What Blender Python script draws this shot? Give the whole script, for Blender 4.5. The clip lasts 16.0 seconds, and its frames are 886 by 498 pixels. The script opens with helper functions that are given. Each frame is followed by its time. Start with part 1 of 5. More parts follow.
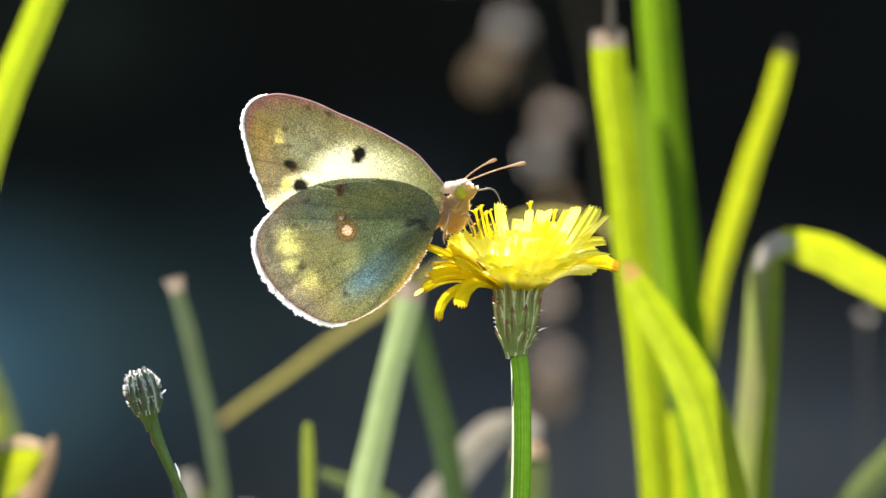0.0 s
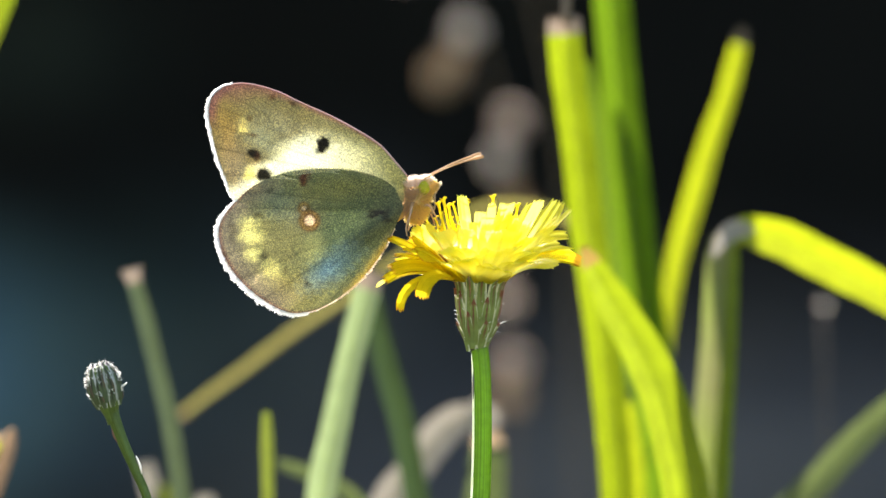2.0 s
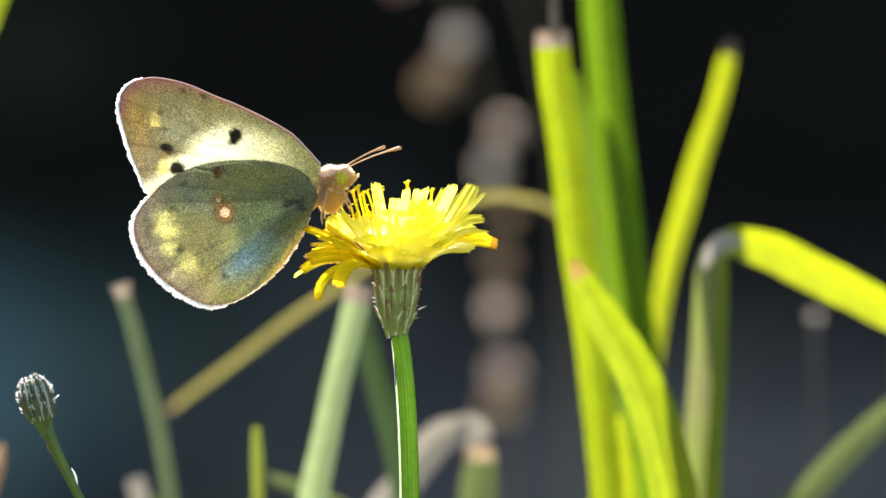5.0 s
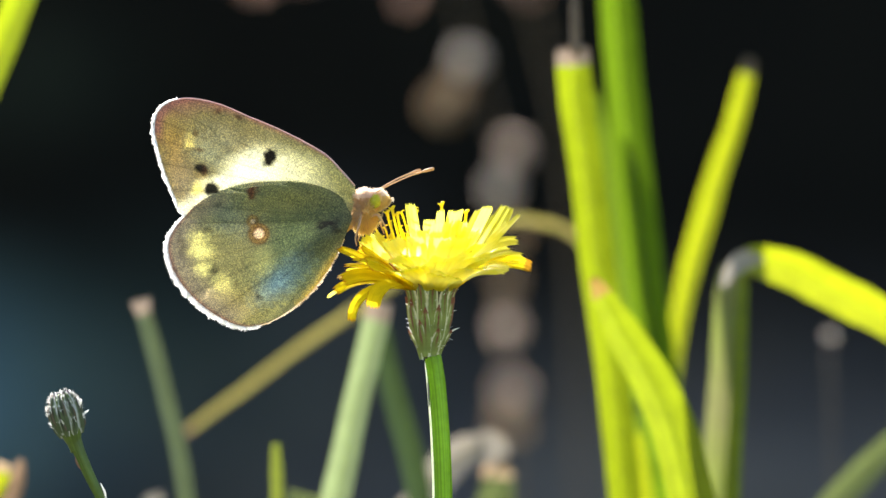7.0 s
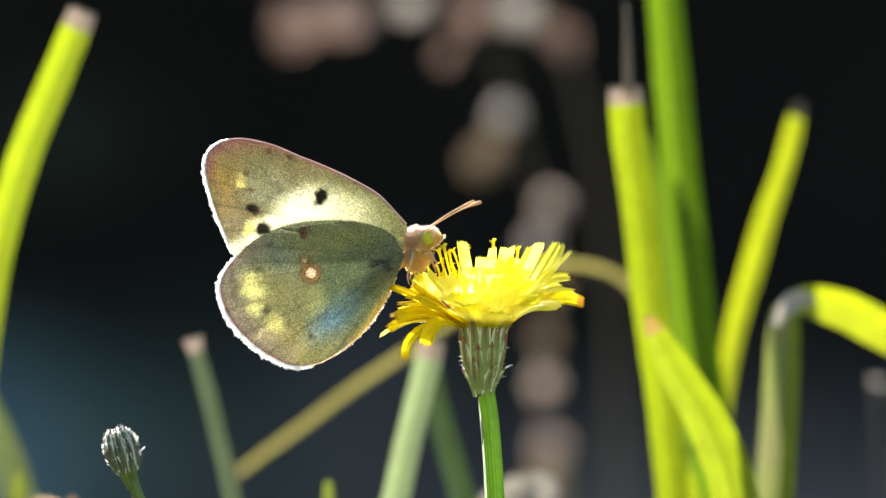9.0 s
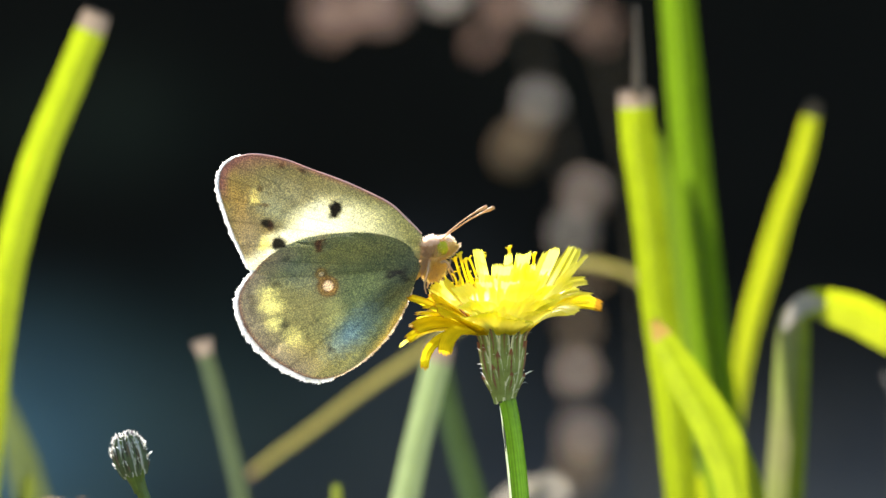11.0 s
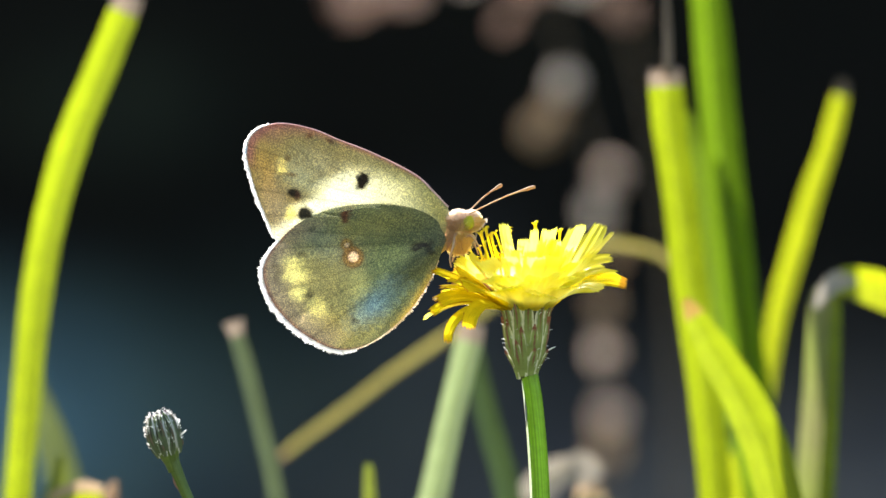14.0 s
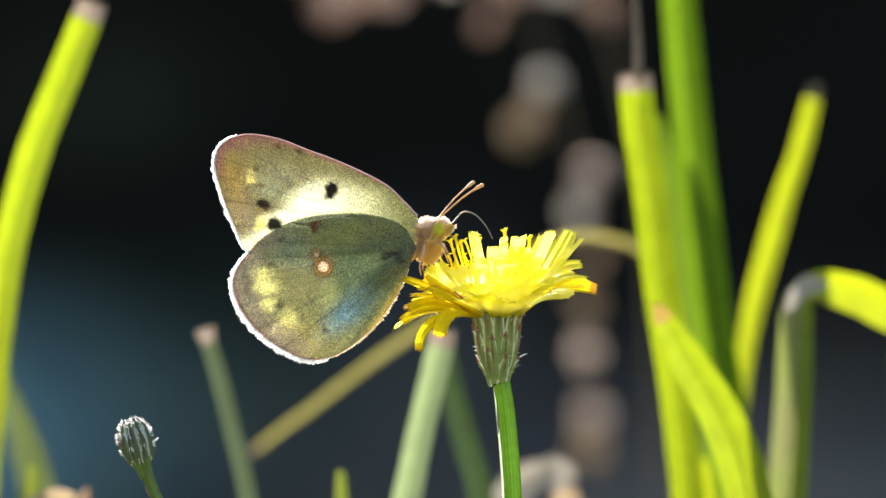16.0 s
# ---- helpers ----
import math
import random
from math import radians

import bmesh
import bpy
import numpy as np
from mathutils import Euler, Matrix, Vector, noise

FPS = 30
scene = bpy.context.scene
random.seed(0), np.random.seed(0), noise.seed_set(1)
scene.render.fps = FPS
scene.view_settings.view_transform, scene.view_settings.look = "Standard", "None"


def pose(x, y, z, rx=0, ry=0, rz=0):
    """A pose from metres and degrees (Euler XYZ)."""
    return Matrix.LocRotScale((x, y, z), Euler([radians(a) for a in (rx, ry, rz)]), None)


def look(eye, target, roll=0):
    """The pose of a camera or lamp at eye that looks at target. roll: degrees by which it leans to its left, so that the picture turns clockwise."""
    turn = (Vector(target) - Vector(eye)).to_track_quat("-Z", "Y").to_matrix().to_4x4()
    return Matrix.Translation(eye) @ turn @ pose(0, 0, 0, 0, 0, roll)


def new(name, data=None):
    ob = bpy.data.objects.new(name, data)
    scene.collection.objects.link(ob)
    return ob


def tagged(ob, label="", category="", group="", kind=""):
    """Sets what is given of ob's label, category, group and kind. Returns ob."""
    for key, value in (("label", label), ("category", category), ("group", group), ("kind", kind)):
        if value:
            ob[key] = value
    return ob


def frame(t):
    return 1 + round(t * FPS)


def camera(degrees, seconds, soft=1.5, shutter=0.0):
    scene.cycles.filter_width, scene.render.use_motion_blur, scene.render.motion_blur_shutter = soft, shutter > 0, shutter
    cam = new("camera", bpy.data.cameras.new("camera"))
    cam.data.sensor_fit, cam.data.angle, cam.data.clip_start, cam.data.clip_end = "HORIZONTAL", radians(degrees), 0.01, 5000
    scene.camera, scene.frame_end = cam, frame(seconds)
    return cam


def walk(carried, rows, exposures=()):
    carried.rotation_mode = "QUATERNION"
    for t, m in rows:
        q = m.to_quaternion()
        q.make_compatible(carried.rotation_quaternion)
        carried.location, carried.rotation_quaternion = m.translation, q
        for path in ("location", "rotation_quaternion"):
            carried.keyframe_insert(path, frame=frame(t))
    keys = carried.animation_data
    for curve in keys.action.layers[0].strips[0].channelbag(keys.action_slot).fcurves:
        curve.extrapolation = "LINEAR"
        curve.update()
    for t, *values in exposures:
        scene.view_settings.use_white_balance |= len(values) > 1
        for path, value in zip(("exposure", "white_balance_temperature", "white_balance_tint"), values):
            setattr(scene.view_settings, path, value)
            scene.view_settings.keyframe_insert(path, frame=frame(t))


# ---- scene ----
# a butterfly feeding on a yellow flower, against the light, seen through a long lens
MM = 0.001
EYE_H = 0.250                      # height of the lens above the ground
FOCUS = 0.640                      # from the lens to the flower

cam = camera(9.0, 16.0, soft=1.5)
cam.data.dof.use_dof = True
cam.data.dof.focus_distance = FOCUS
cam.data.dof.aperture_fstop = 21.5
cam.data.dof.aperture_blades = 0


def held(t, x, z, yaw, pitch, roll):
    """A row of the camera's way: millimetres aside and up, degrees of turn."""
    return t, pose(x * MM, -FOCUS, EYE_H + z * MM, 90 + pitch, roll, yaw)


walk(cam, [
    held(0, -1.48, 2.9, -0.04, -0.48, -0.33), held(0.5, -0.36, 1.86, -0.3, -0.44, -0.42), held(1, -1.14, 2.22, -0.47, -0.36, -0.62),
    held(1.5, -0.55, 3.1, -0.24, -0.43, -0.24), held(2, -1.29, -0.84, -0.46, -0.31, 0.09), held(2.5, -0.52, -3.03, -0.51, -0.26, -0.5),
    held(3, -0.02, -2.46, -0.67, -0.26, -0.43), held(3.2, 0.04, -1.83, -0.57, -0.25, -0.33), held(5.3, -0.22, 0.47, -0.5, -0.26, 0.4),
    held(5.5, -0.33, 0.75, -0.34, -0.26, -0.03), held(6, 4.61, 2.09, 0.24, -0.36, 0.28), held(6.5, 1.38, 1.68, -0.27, -0.36, 0.29),
    held(7, -3.68, -0.13, -0.55, -0.05, 0.18), held(7.5, -1.17, 0.98, -0.12, -0.01, 0.02), held(8, -1.18, 1.54, 0.05, 0.04, -0.15),
    held(8.5, 4.58, 1.08, 0.31, 0.13, 0.28), held(9, -7.77, -5.16, -0.33, 0.73, 0.04), held(9.2, -6.2, -4.21, -0.03, 0.73, 0.16),
    held(11.3, 0.37, -0.8, 0.34, 0.4, -0), held(11.5, 1.05, -0.64, 0.4, 0.38, 0.43), held(12, 0.92, 0.29, 0.37, 0.2, -0.1),
    held(12.5, 3.19, 2.15, 0.23, -0.03, 0.49), held(13, 1.46, -0.11, 0.41, 0.18, -0.08), held(13.5, 0.02, -1.53, 0.58, 0.26, 0.11),
    held(14, -2.43, -1.19, 0.49, 0.25, 0.21), held(14.5, 1.76, 0.27, 0.42, 0.16, -0.14), held(15, 4.3, -0.02, 0.59, 0.27, -0.13),
    held(15.5, 3.9, 0.23, 0.51, 0.2, -0.01), held(16, 0.76, 0.35, 0.44, 0.19, 0.52),
])

# ---- light ----
SUN_EL, SUN_AZ = 35.0, -24.0       # degrees; azimuth from straight ahead, less than nothing to the left
world = bpy.data.worlds.new("sky")
scene.world = world
world.use_nodes = True
wn = world.node_tree
sky = wn.nodes.new("ShaderNodeTexSky")
sky.sky_type = "NISHITA"
sky.sun_disc = False
sky.sun_elevation, sky.sun_rotation = radians(SUN_EL), radians(SUN_AZ)
wn.links.new(sky.outputs[0], wn.nodes["Background"].inputs[0])
wn.nodes["Background"].inputs[1].default_value = 0.12
sun = new("sun", bpy.data.lights.new("sun", "SUN"))
sun.data.energy, sun.data.angle, sun.data.color = 5.0, radians(0.55), (1.0, 0.95, 0.86)
sx = math.sin(radians(SUN_AZ)) * math.cos(radians(SUN_EL))
sy = math.cos(radians(SUN_AZ)) * math.cos(radians(SUN_EL))
sun.matrix_basis = look((sx * 9, sy * 9, 9 * math.sin(radians(SUN_EL))), (0, 0, 0))
scene.view_settings.exposure = 1.84


# ---- materials ----
class Nodes:
    """Short hand for building a node material."""

    def __init__(self, name):
        self.mat = bpy.data.materials.new(name)
        self.mat.use_nodes = True
        self.tree = self.mat.node_tree
        self.tree.nodes.clear()
        self.out = self.add("ShaderNodeOutputMaterial")

    def add(self, kind, **inputs):
        n = self.tree.nodes.new(kind)
        for key, v in inputs.items():
            self.put(n, key.replace("_", " "), v)
        return n

    def put(self, n, key, v):
        sock = n.inputs[int(key)] if key.isdigit() else n.inputs[key]
        if isinstance(v, bpy.types.NodeSocket):
            self.tree.links.new(v, sock)
        else:
            sock.default_value = v

    def coord(self, kind="Object"):
        return self.add("ShaderNodeTexCoord").outputs[kind]

    def stretched(self, vec, sx, sy, sz):
        m = self.add("ShaderNodeMapping", Vector=vec)
        m.inputs["Scale"].default_value = (sx, sy, sz)
        return m.outputs[0]

    def noise(self, vec, scale, detail=3.0, rough=0.6):
        return self.add("ShaderNodeTexNoise", Vector=vec, Scale=scale, Detail=detail, Roughness=rough).outputs["Fac"]

    def ramp(self, fac, *stops):
        r = self.add("ShaderNodeValToRGB", Fac=fac)
        el = r.color_ramp.elements
        while len(el) < len(stops):
            el.new(0.5)
        for e, (p, c) in zip(el, stops):
            e.position, e.color = p, (*c, 1.0) if len(c) == 3 else c
        return r.outputs[0]

    def mix(self, fac, a, b, mode="MIX"):
        m = self.add("ShaderNodeMix")
        m.data_type, m.blend_type = "RGBA", mode
        for i, v in ((0, fac), (6, a), (7, b)):
            if isinstance(v, bpy.types.NodeSocket):
                self.tree.links.new(v, m.inputs[i])
            elif i == 0:
                m.inputs[i].default_value = v
            else:
                m.inputs[i].default_value = (*v, 1.0)
        return m.outputs[2]

    def attr(self, name, socket="Color"):
        a = self.add("ShaderNodeAttribute")
        a.attribute_name = name
        return a.outputs[socket]

    def bump(self, height, strength, distance):
        return self.add("ShaderNodeBump", Height=height, Strength=strength, Distance=distance).outputs[0]

    def done(self, shader):
        self.tree.links.new(shader, self.out.inputs[0])
        return self.mat


def leafy(name, colour, through_colour, share=0.5, rough=0.45, spec=0.35, grain=400.0, contrast=0.35, tip=None, tip_from=0.96, stripes=0.0, dull=None, base=None, clear=0.0, rim=None):
    """A leaf-like sheet: part of the light is thrown back, part shines through. tip: the dry colour at its end."""
    n = Nodes(name)
    obj = n.coord("Object")
    uv = n.coord("UV")
    coarse = n.noise(obj, grain * 0.2, 3.0)
    fine = n.noise(obj, grain * 2.4, 4.0)
    var = n.add("ShaderNodeMath", **{"0": coarse, "1": fine})
    var.operation = "ADD"
    low, high = 1.0 - contrast, 1.0 + contrast
    tone = n.ramp(n.add("ShaderNodeMapRange", Value=var.outputs[0], **{"From Min": 0.6, "From Max": 1.4}).outputs[0],
                  (0.0, (low, low, low)), (1.0, (1, 1, 1)))
    if stripes:
        st = n.noise(n.stretched(uv, 26.0, 1.2, 1.0), 1.0, 2.0)
        stc = n.ramp(st, (0.35, (1 - stripes,) * 3), (0.65, (1, 1, 1)))
        tone = n.mix(1.0, tone, stc, "MULTIPLY")
    a, b = n.mix(1.0, colour, tone, "MULTIPLY"), n.mix(1.0, through_colour, tone, "MULTIPLY")
    # base: pale floret tube, whitened part-way up to paint the core's glow
    if base:
        f = n.ramp(n.add("ShaderNodeSeparateXYZ", Vector=uv).outputs[1], (0.08, (0, 0, 0)), (0.34, (1, 1, 1)), (0.78, (0, 0, 0)))
        a, b = n.mix(f, a, base), n.mix(f, b, base)
    if dull:
        f = n.ramp(n.noise(obj, grain * 0.12, 2.0), (0.42, (0, 0, 0)), (0.62, (1, 1, 1)))
        a, b = n.mix(f, a, dull), n.mix(f, b, dull)
    if tip:
        sep = n.add("ShaderNodeSeparateXYZ", Vector=uv).outputs[1]
        wob = n.add("ShaderNodeMath", **{"0": n.noise(obj, grain, 3.0), "1": 0.03})
        wob.operation = "MULTIPLY"
        tot = n.add("ShaderNodeMath", **{"0": sep, "1": wob.outputs[0]})
        f = n.ramp(tot.outputs[0], (tip_from, (0, 0, 0)), (min(1.0, tip_from + 0.035), (1, 1, 1)))
        a, b = n.mix(f, a, tip), n.mix(f, b, tip)
    if rim:
        away = n.add("ShaderNodeMath", **{"0": n.add("ShaderNodeSeparateXYZ", Vector=uv).outputs[0], "1": 0.5})
        away.operation = "SUBTRACT"
        size = n.add("ShaderNodeMath", **{"0": away.outputs[0]})
        size.operation = "ABSOLUTE"
        f = n.mix(1.0, n.ramp(size.outputs[0], (0.42, (0, 0, 0)), (0.49, (1, 1, 1))), n.ramp(n.noise(obj, grain * 0.7, 2.0), (0.42, (0, 0, 0)), (0.6, (1, 1, 1))), "MULTIPLY")
        a, b = n.mix(f, a, rim), n.mix(f, b, rim)
    nor = n.bump(fine, 0.25, 0.0002)
    p = n.add("ShaderNodeBsdfPrincipled", Base_Color=a, Roughness=rough, Normal=nor, **{"Specular IOR Level": spec})
    tr = n.add("ShaderNodeBsdfTranslucent", Color=b)
    sheet = n.add("ShaderNodeMixShader", Fac=share, **{"1": p.outputs[0], "2": tr.outputs[0]}).outputs[0]
    if clear:
        sheet = n.add("ShaderNodeMixShader", Fac=clear, **{"1": sheet, "2": n.add("ShaderNodeBsdfTransparent", Color=b).outputs[0]}).outputs[0]
    return n.done(sheet)


def solid(name, low, high, rough=0.6, grain=600.0, spec=0.3, relief=0.0002, fine_scale=4.0):
    n = Nodes(name)
    obj = n.coord("Object")
    f1, f2 = n.noise(obj, grain, 4.0), n.noise(obj, grain * fine_scale, 3.0)
    col = n.mix(f2, n.ramp(f1, (0.3, low), (0.7, high)), high)
    p = n.add("ShaderNodeBsdfPrincipled", Base_Color=col, Roughness=rough, Normal=n.bump(f2, 0.4, relief), **{"Specular IOR Level": spec})
    return n.done(p.outputs[0])


def wing_scales():
    """Wing membrane: the pigment thrown back and the pigment shone through come with the mesh; dusting of single scales on top."""
    n = Nodes("wing_scales")
    obj = n.coord("Object")
    dust = n.noise(obj, 7000.0, 1.5, 0.7)
    cloud = n.noise(obj, 700.0, 3.0)
    tone = n.ramp(dust, (0.32, (0.56, 0.59, 0.58)), (0.50, (0.90, 0.90, 0.89)), (0.66, (1.72, 1.64, 1.24)))
    tone2 = n.ramp(cloud, (0.3, (0.82, 0.84, 0.84)), (0.7, (1.1, 1.08, 1.04)))
    tone = n.mix(1.0, tone, tone2, "MULTIPLY")
    d = n.add("ShaderNodeBsdfPrincipled", Base_Color=n.mix(1.0, n.attr("pigment"), tone, "MULTIPLY"), Roughness=0.55,
              Normal=n.bump(dust, 0.2, 0.00004), **{"Specular IOR Level": 0.3})
    t = n.add("ShaderNodeBsdfTranslucent", Color=n.mix(1.0, n.attr("shine"), tone, "MULTIPLY"))
    return n.done(n.add("ShaderNodeMixShader", Fac=0.70, **{"1": d.outputs[0], "2": t.outputs[0]}).outputs[0])


M_WING = wing_scales()
M_FRINGE = leafy("fringe_hair", (0.95, 0.93, 0.92), (1.0, 1.0, 1.0), 0.8, contrast=0.05, clear=0.45)
M_COSTA = leafy("rosy_wing_edge", (0.80, 0.54, 0.52), (0.88, 0.64, 0.62), 0.5, contrast=0.3, grain=2500)
M_FUR = leafy("orange_tan_fur", (0.94, 0.64, 0.24), (1.0, 0.78, 0.32), 0.75, contrast=0.4, grain=3000)
M_FUR_PALE = leafy("pale_fur", (0.90, 0.74, 0.60), (1.0, 0.84, 0.68), 0.7, contrast=0.3, grain=3000)
M_FUR_BROWN = leafy("brown_fur", (0.60, 0.40, 0.24), (0.80, 0.54, 0.32), 0.65, contrast=0.4, grain=3000)
M_SKIN = solid("body_skin", (0.44, 0.24, 0.07), (0.70, 0.42, 0.14), 0.6, 2500)
M_EYE = solid("compound_eye", (0.16, 0.15, 0.004), (0.42, 0.38, 0.02), 0.3, 2500, 0.12, 0.00002)
M_ANT = leafy("antenna_orange_brown", (0.55, 0.34, 0.17), (0.80, 0.55, 0.33), 0.5, contrast=0.3, grain=3000)
M_LEG = leafy("leg_tan", (0.60, 0.40, 0.24), (0.62, 0.36, 0.18), 0.35, contrast=0.2)
M_TONGUE = solid("proboscis_brown", (0.14, 0.10, 0.07), (0.30, 0.22, 0.15), 0.35, 3000)
M_PETAL = leafy("yellow_ligule", (0.95, 0.80, 0.05), (1.0, 0.95, 0.12), 0.86, 0.42, 0.4, grain=900, contrast=0.10, stripes=0.12, base=(1.0, 0.98, 0.62), clear=0.2)
# ochre florets; some of the tone is the butterfly's shade put into the colour
M_PETAL_BACK = leafy("ochre_shaded_ligule", (0.90, 0.64, 0.015), (1.0, 0.83, 0.02), 0.80, 0.6, 0.06, grain=900, contrast=0.2, stripes=0.28,
                     tip=(0.62, 0.32, 0.02), tip_from=0.975, clear=0.15, rim=(0.30, 0.11, 0.015))
M_PETAL_WORN = leafy("worn_ligule", (0.86, 0.60, 0.015), (1.0, 0.80, 0.02), 0.80, 0.6, 0.06, grain=900, contrast=0.2, stripes=0.2,
                     tip=(0.40, 0.20, 0.015), tip_from=0.92, clear=0.15)
M_STYLE = leafy("yellow_style", (0.90, 0.74, 0.05), (1.0, 0.86, 0.06), 0.7, contrast=0.15)


def scale_leaf(name, middle, edge, tip, rib, tip_from, share=0.4):
    """A small pointed scale: coloured along the middle, pale and woolly towards its edges, with a dark line up its back."""
    n = Nodes(name)
    obj, uv = n.coord("Object"), n.coord("UV")
    fine, coarse = n.noise(obj, 2600.0, 3.0), n.noise(obj, 500.0, 3.0)
    sep = n.add("ShaderNodeSeparateXYZ", Vector=uv)
    away = n.add("ShaderNodeMath", **{"0": sep.outputs[0], "1": 0.5})
    away.operation = "SUBTRACT"
    away2 = n.add("ShaderNodeMath", **{"0": away.outputs[0]})
    away2.operation = "ABSOLUTE"
    off = n.add("ShaderNodeMath", **{"0": fine, "1": 0.18})
    off.operation = "MULTIPLY"
    d = n.add("ShaderNodeMath", **{"0": away2.outputs[0], "1": off.outputs[0]}).outputs[0]
    col = n.mix(n.ramp(d, (0.36, (0, 0, 0)), (0.52, (1, 1, 1))), n.mix(n.ramp(coarse, (0.35, (0, 0, 0)), (0.65, (1, 1, 1))), middle, tuple(c * 0.62 for c in middle)), edge)
    low = n.ramp(sep.outputs[1], (0.25, (0, 0, 0)), (0.6, (1, 1, 1)))
    line = n.ramp(d, (0.12, (1, 1, 1)), (0.20, (0, 0, 0)))
    col = n.mix(n.mix(1.0, low, line, "MULTIPLY"), col, rib)
    col = n.mix(n.ramp(sep.outputs[1], (tip_from, (0, 0, 0)), (min(tip_from + 0.08, 1.0), (1, 1, 1))), col, tip)
    p = n.add("ShaderNodeBsdfPrincipled", Base_Color=col, Roughness=0.6, Normal=n.bump(fine, 0.4, 0.0001), **{"Specular IOR Level": 0.25})
    tr = n.add("ShaderNodeBsdfTranslucent", Color=col)
    return n.done(n.add("ShaderNodeMixShader", Fac=share, **{"1": p.outputs[0], "2": tr.outputs[0]}).outputs[0])


M_BRACT = scale_leaf("green_bract", (0.29, 0.35, 0.10), (0.76, 0.74, 0.52), (0.24, 0.09, 0.05), (0.20, 0.09, 0.05), 0.82, 0.42)
M_BUD = scale_leaf("grey_green_bract", (0.13, 0.17, 0.08), (0.52, 0.53, 0.47), (0.16, 0.11, 0.13), (0.03, 0.015, 0.02), 0.90, 0.4)
# green cup, darkened: the shade between the bracts is put into its colour
M_CUP = leafy("gap_shade_green_cup", (0.085, 0.085, 0.03), (0.11, 0.11, 0.03), 0.3, grain=900, contrast=0.4)
M_RIB = solid("dark_bract_rib", (0.11, 0.05, 0.03), (0.22, 0.11, 0.06), 0.6, 2000)
M_STEM = leafy("ribbed_green_stem", (0.24, 0.42, 0.025), (0.46, 0.74, 0.025), 0.5, 0.35, 0.4, grain=500, contrast=0.35, stripes=0.45)
M_BUDSTEM = leafy("dull_green_stem", (0.15, 0.22, 0.045), (0.22, 0.32, 0.045), 0.4, 0.4, 0.35, grain=500, contrast=0.4, stripes=0.4)
M_RIM_LIGHT = leafy("pale_stem_rim_light", (0.84, 0.86, 0.70), (0.96, 0.98, 0.82), 0.6, contrast=0.2)
M_HAIR = leafy("white_hair", (0.86, 0.84, 0.80), (0.92, 0.90, 0.86), 0.5, contrast=0.1)
M_LIME = leafy("lime_grass", (0.14, 0.20, 0.010), (0.43, 0.49, 0.010), 0.62, 0.4, 0.35, grain=160, contrast=0.42, stripes=0.42)
M_GREEN = leafy("green_grass", (0.06, 0.13, 0.012), (0.16, 0.27, 0.010), 0.6, 0.4, 0.35, grain=160, contrast=0.35, stripes=0.35)
M_DEEP = leafy("deep_lime_grass", (0.12, 0.18, 0.010), (0.32, 0.40, 0.010), 0.62, 0.4, 0.35, grain=160, contrast=0.42, stripes=0.45)
M_RUST = leafy("rusty_grass_tip", (0.24, 0.15, 0.05), (0.32, 0.21, 0.05), 0.62, 0.4, 0.35, grain=160, contrast=0.3, stripes=0.3)
M_TIP = leafy("dry_grass_tip", (0.30, 0.24, 0.19), (0.28, 0.21, 0.16), 0.45, 0.6, 0.2, grain=400, contrast=0.5)
M_PALE = leafy("pale_grass", (0.26, 0.30, 0.16), (0.30, 0.38, 0.17), 0.45, 0.5, 0.3, grain=160, contrast=0.35, stripes=0.3)
M_DULL = leafy("dull_grass", (0.075, 0.10, 0.06), (0.08, 0.105, 0.05), 0.45, 0.5, 0.3, grain=160, contrast=0.35, stripes=0.3)
M_RIBLEAF = leafy("pale_midrib", (0.26, 0.32, 0.07), (0.60, 0.72, 0.08), 0.65, 0.4, 0.35, grain=300, contrast=0.2)
M_SAGE = leafy("sage_grass", (0.10, 0.125, 0.055), (0.12, 0.15, 0.05), 0.45, 0.5, 0.3, grain=160, contrast=0.35, stripes=0.3)
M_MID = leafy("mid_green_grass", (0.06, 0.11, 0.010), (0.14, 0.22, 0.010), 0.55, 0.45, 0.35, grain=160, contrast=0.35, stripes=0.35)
M_LIMED = leafy("dull_lime_grass", (0.15, 0.18, 0.03), (0.20, 0.24, 0.03), 0.5, 0.45, 0.3, grain=160, contrast=0.35, stripes=0.35)
M_DARKG = leafy("shade_dark_grass", (0.034, 0.06, 0.022), (0.048, 0.08, 0.025), 0.45, 0.45, 0.35, grain=160, contrast=0.35, stripes=0.3)
M_OLIVE = leafy("olive_grass", (0.16, 0.19, 0.06), (0.22, 0.26, 0.06), 0.5, 0.5, 0.3, grain=160, contrast=0.35, stripes=0.3, dull=(0.15, 0.12, 0.08))
M_STRAW = leafy("straw_leaf", (0.29, 0.245, 0.08), (0.34, 0.295, 0.08), 0.5, 0.5, 0.3, grain=160, contrast=0.3, stripes=0.3)
M_DRY = leafy("dry_leaf", (0.36, 0.33, 0.29), (0.34, 0.30, 0.25), 0.4, 0.6, 0.25, grain=200, contrast=0.5, stripes=0.3)
M_BROWN = leafy("brown_dry_leaf", (0.27, 0.18, 0.12), (0.29, 0.19, 0.12), 0.45, 0.6, 0.25, grain=200, contrast=0.5, stripes=0.3)
M_SEED = leafy("papery_seed", (0.44, 0.33, 0.22), (0.48, 0.34, 0.21), 0.55, 0.6, 0.3, grain=300, contrast=0.5)
M_SEED_GREY = leafy("grey_papery_seed", (0.74, 0.68, 0.64), (0.76, 0.69, 0.62), 0.65, 0.6, 0.3, grain=300, contrast=0.5)
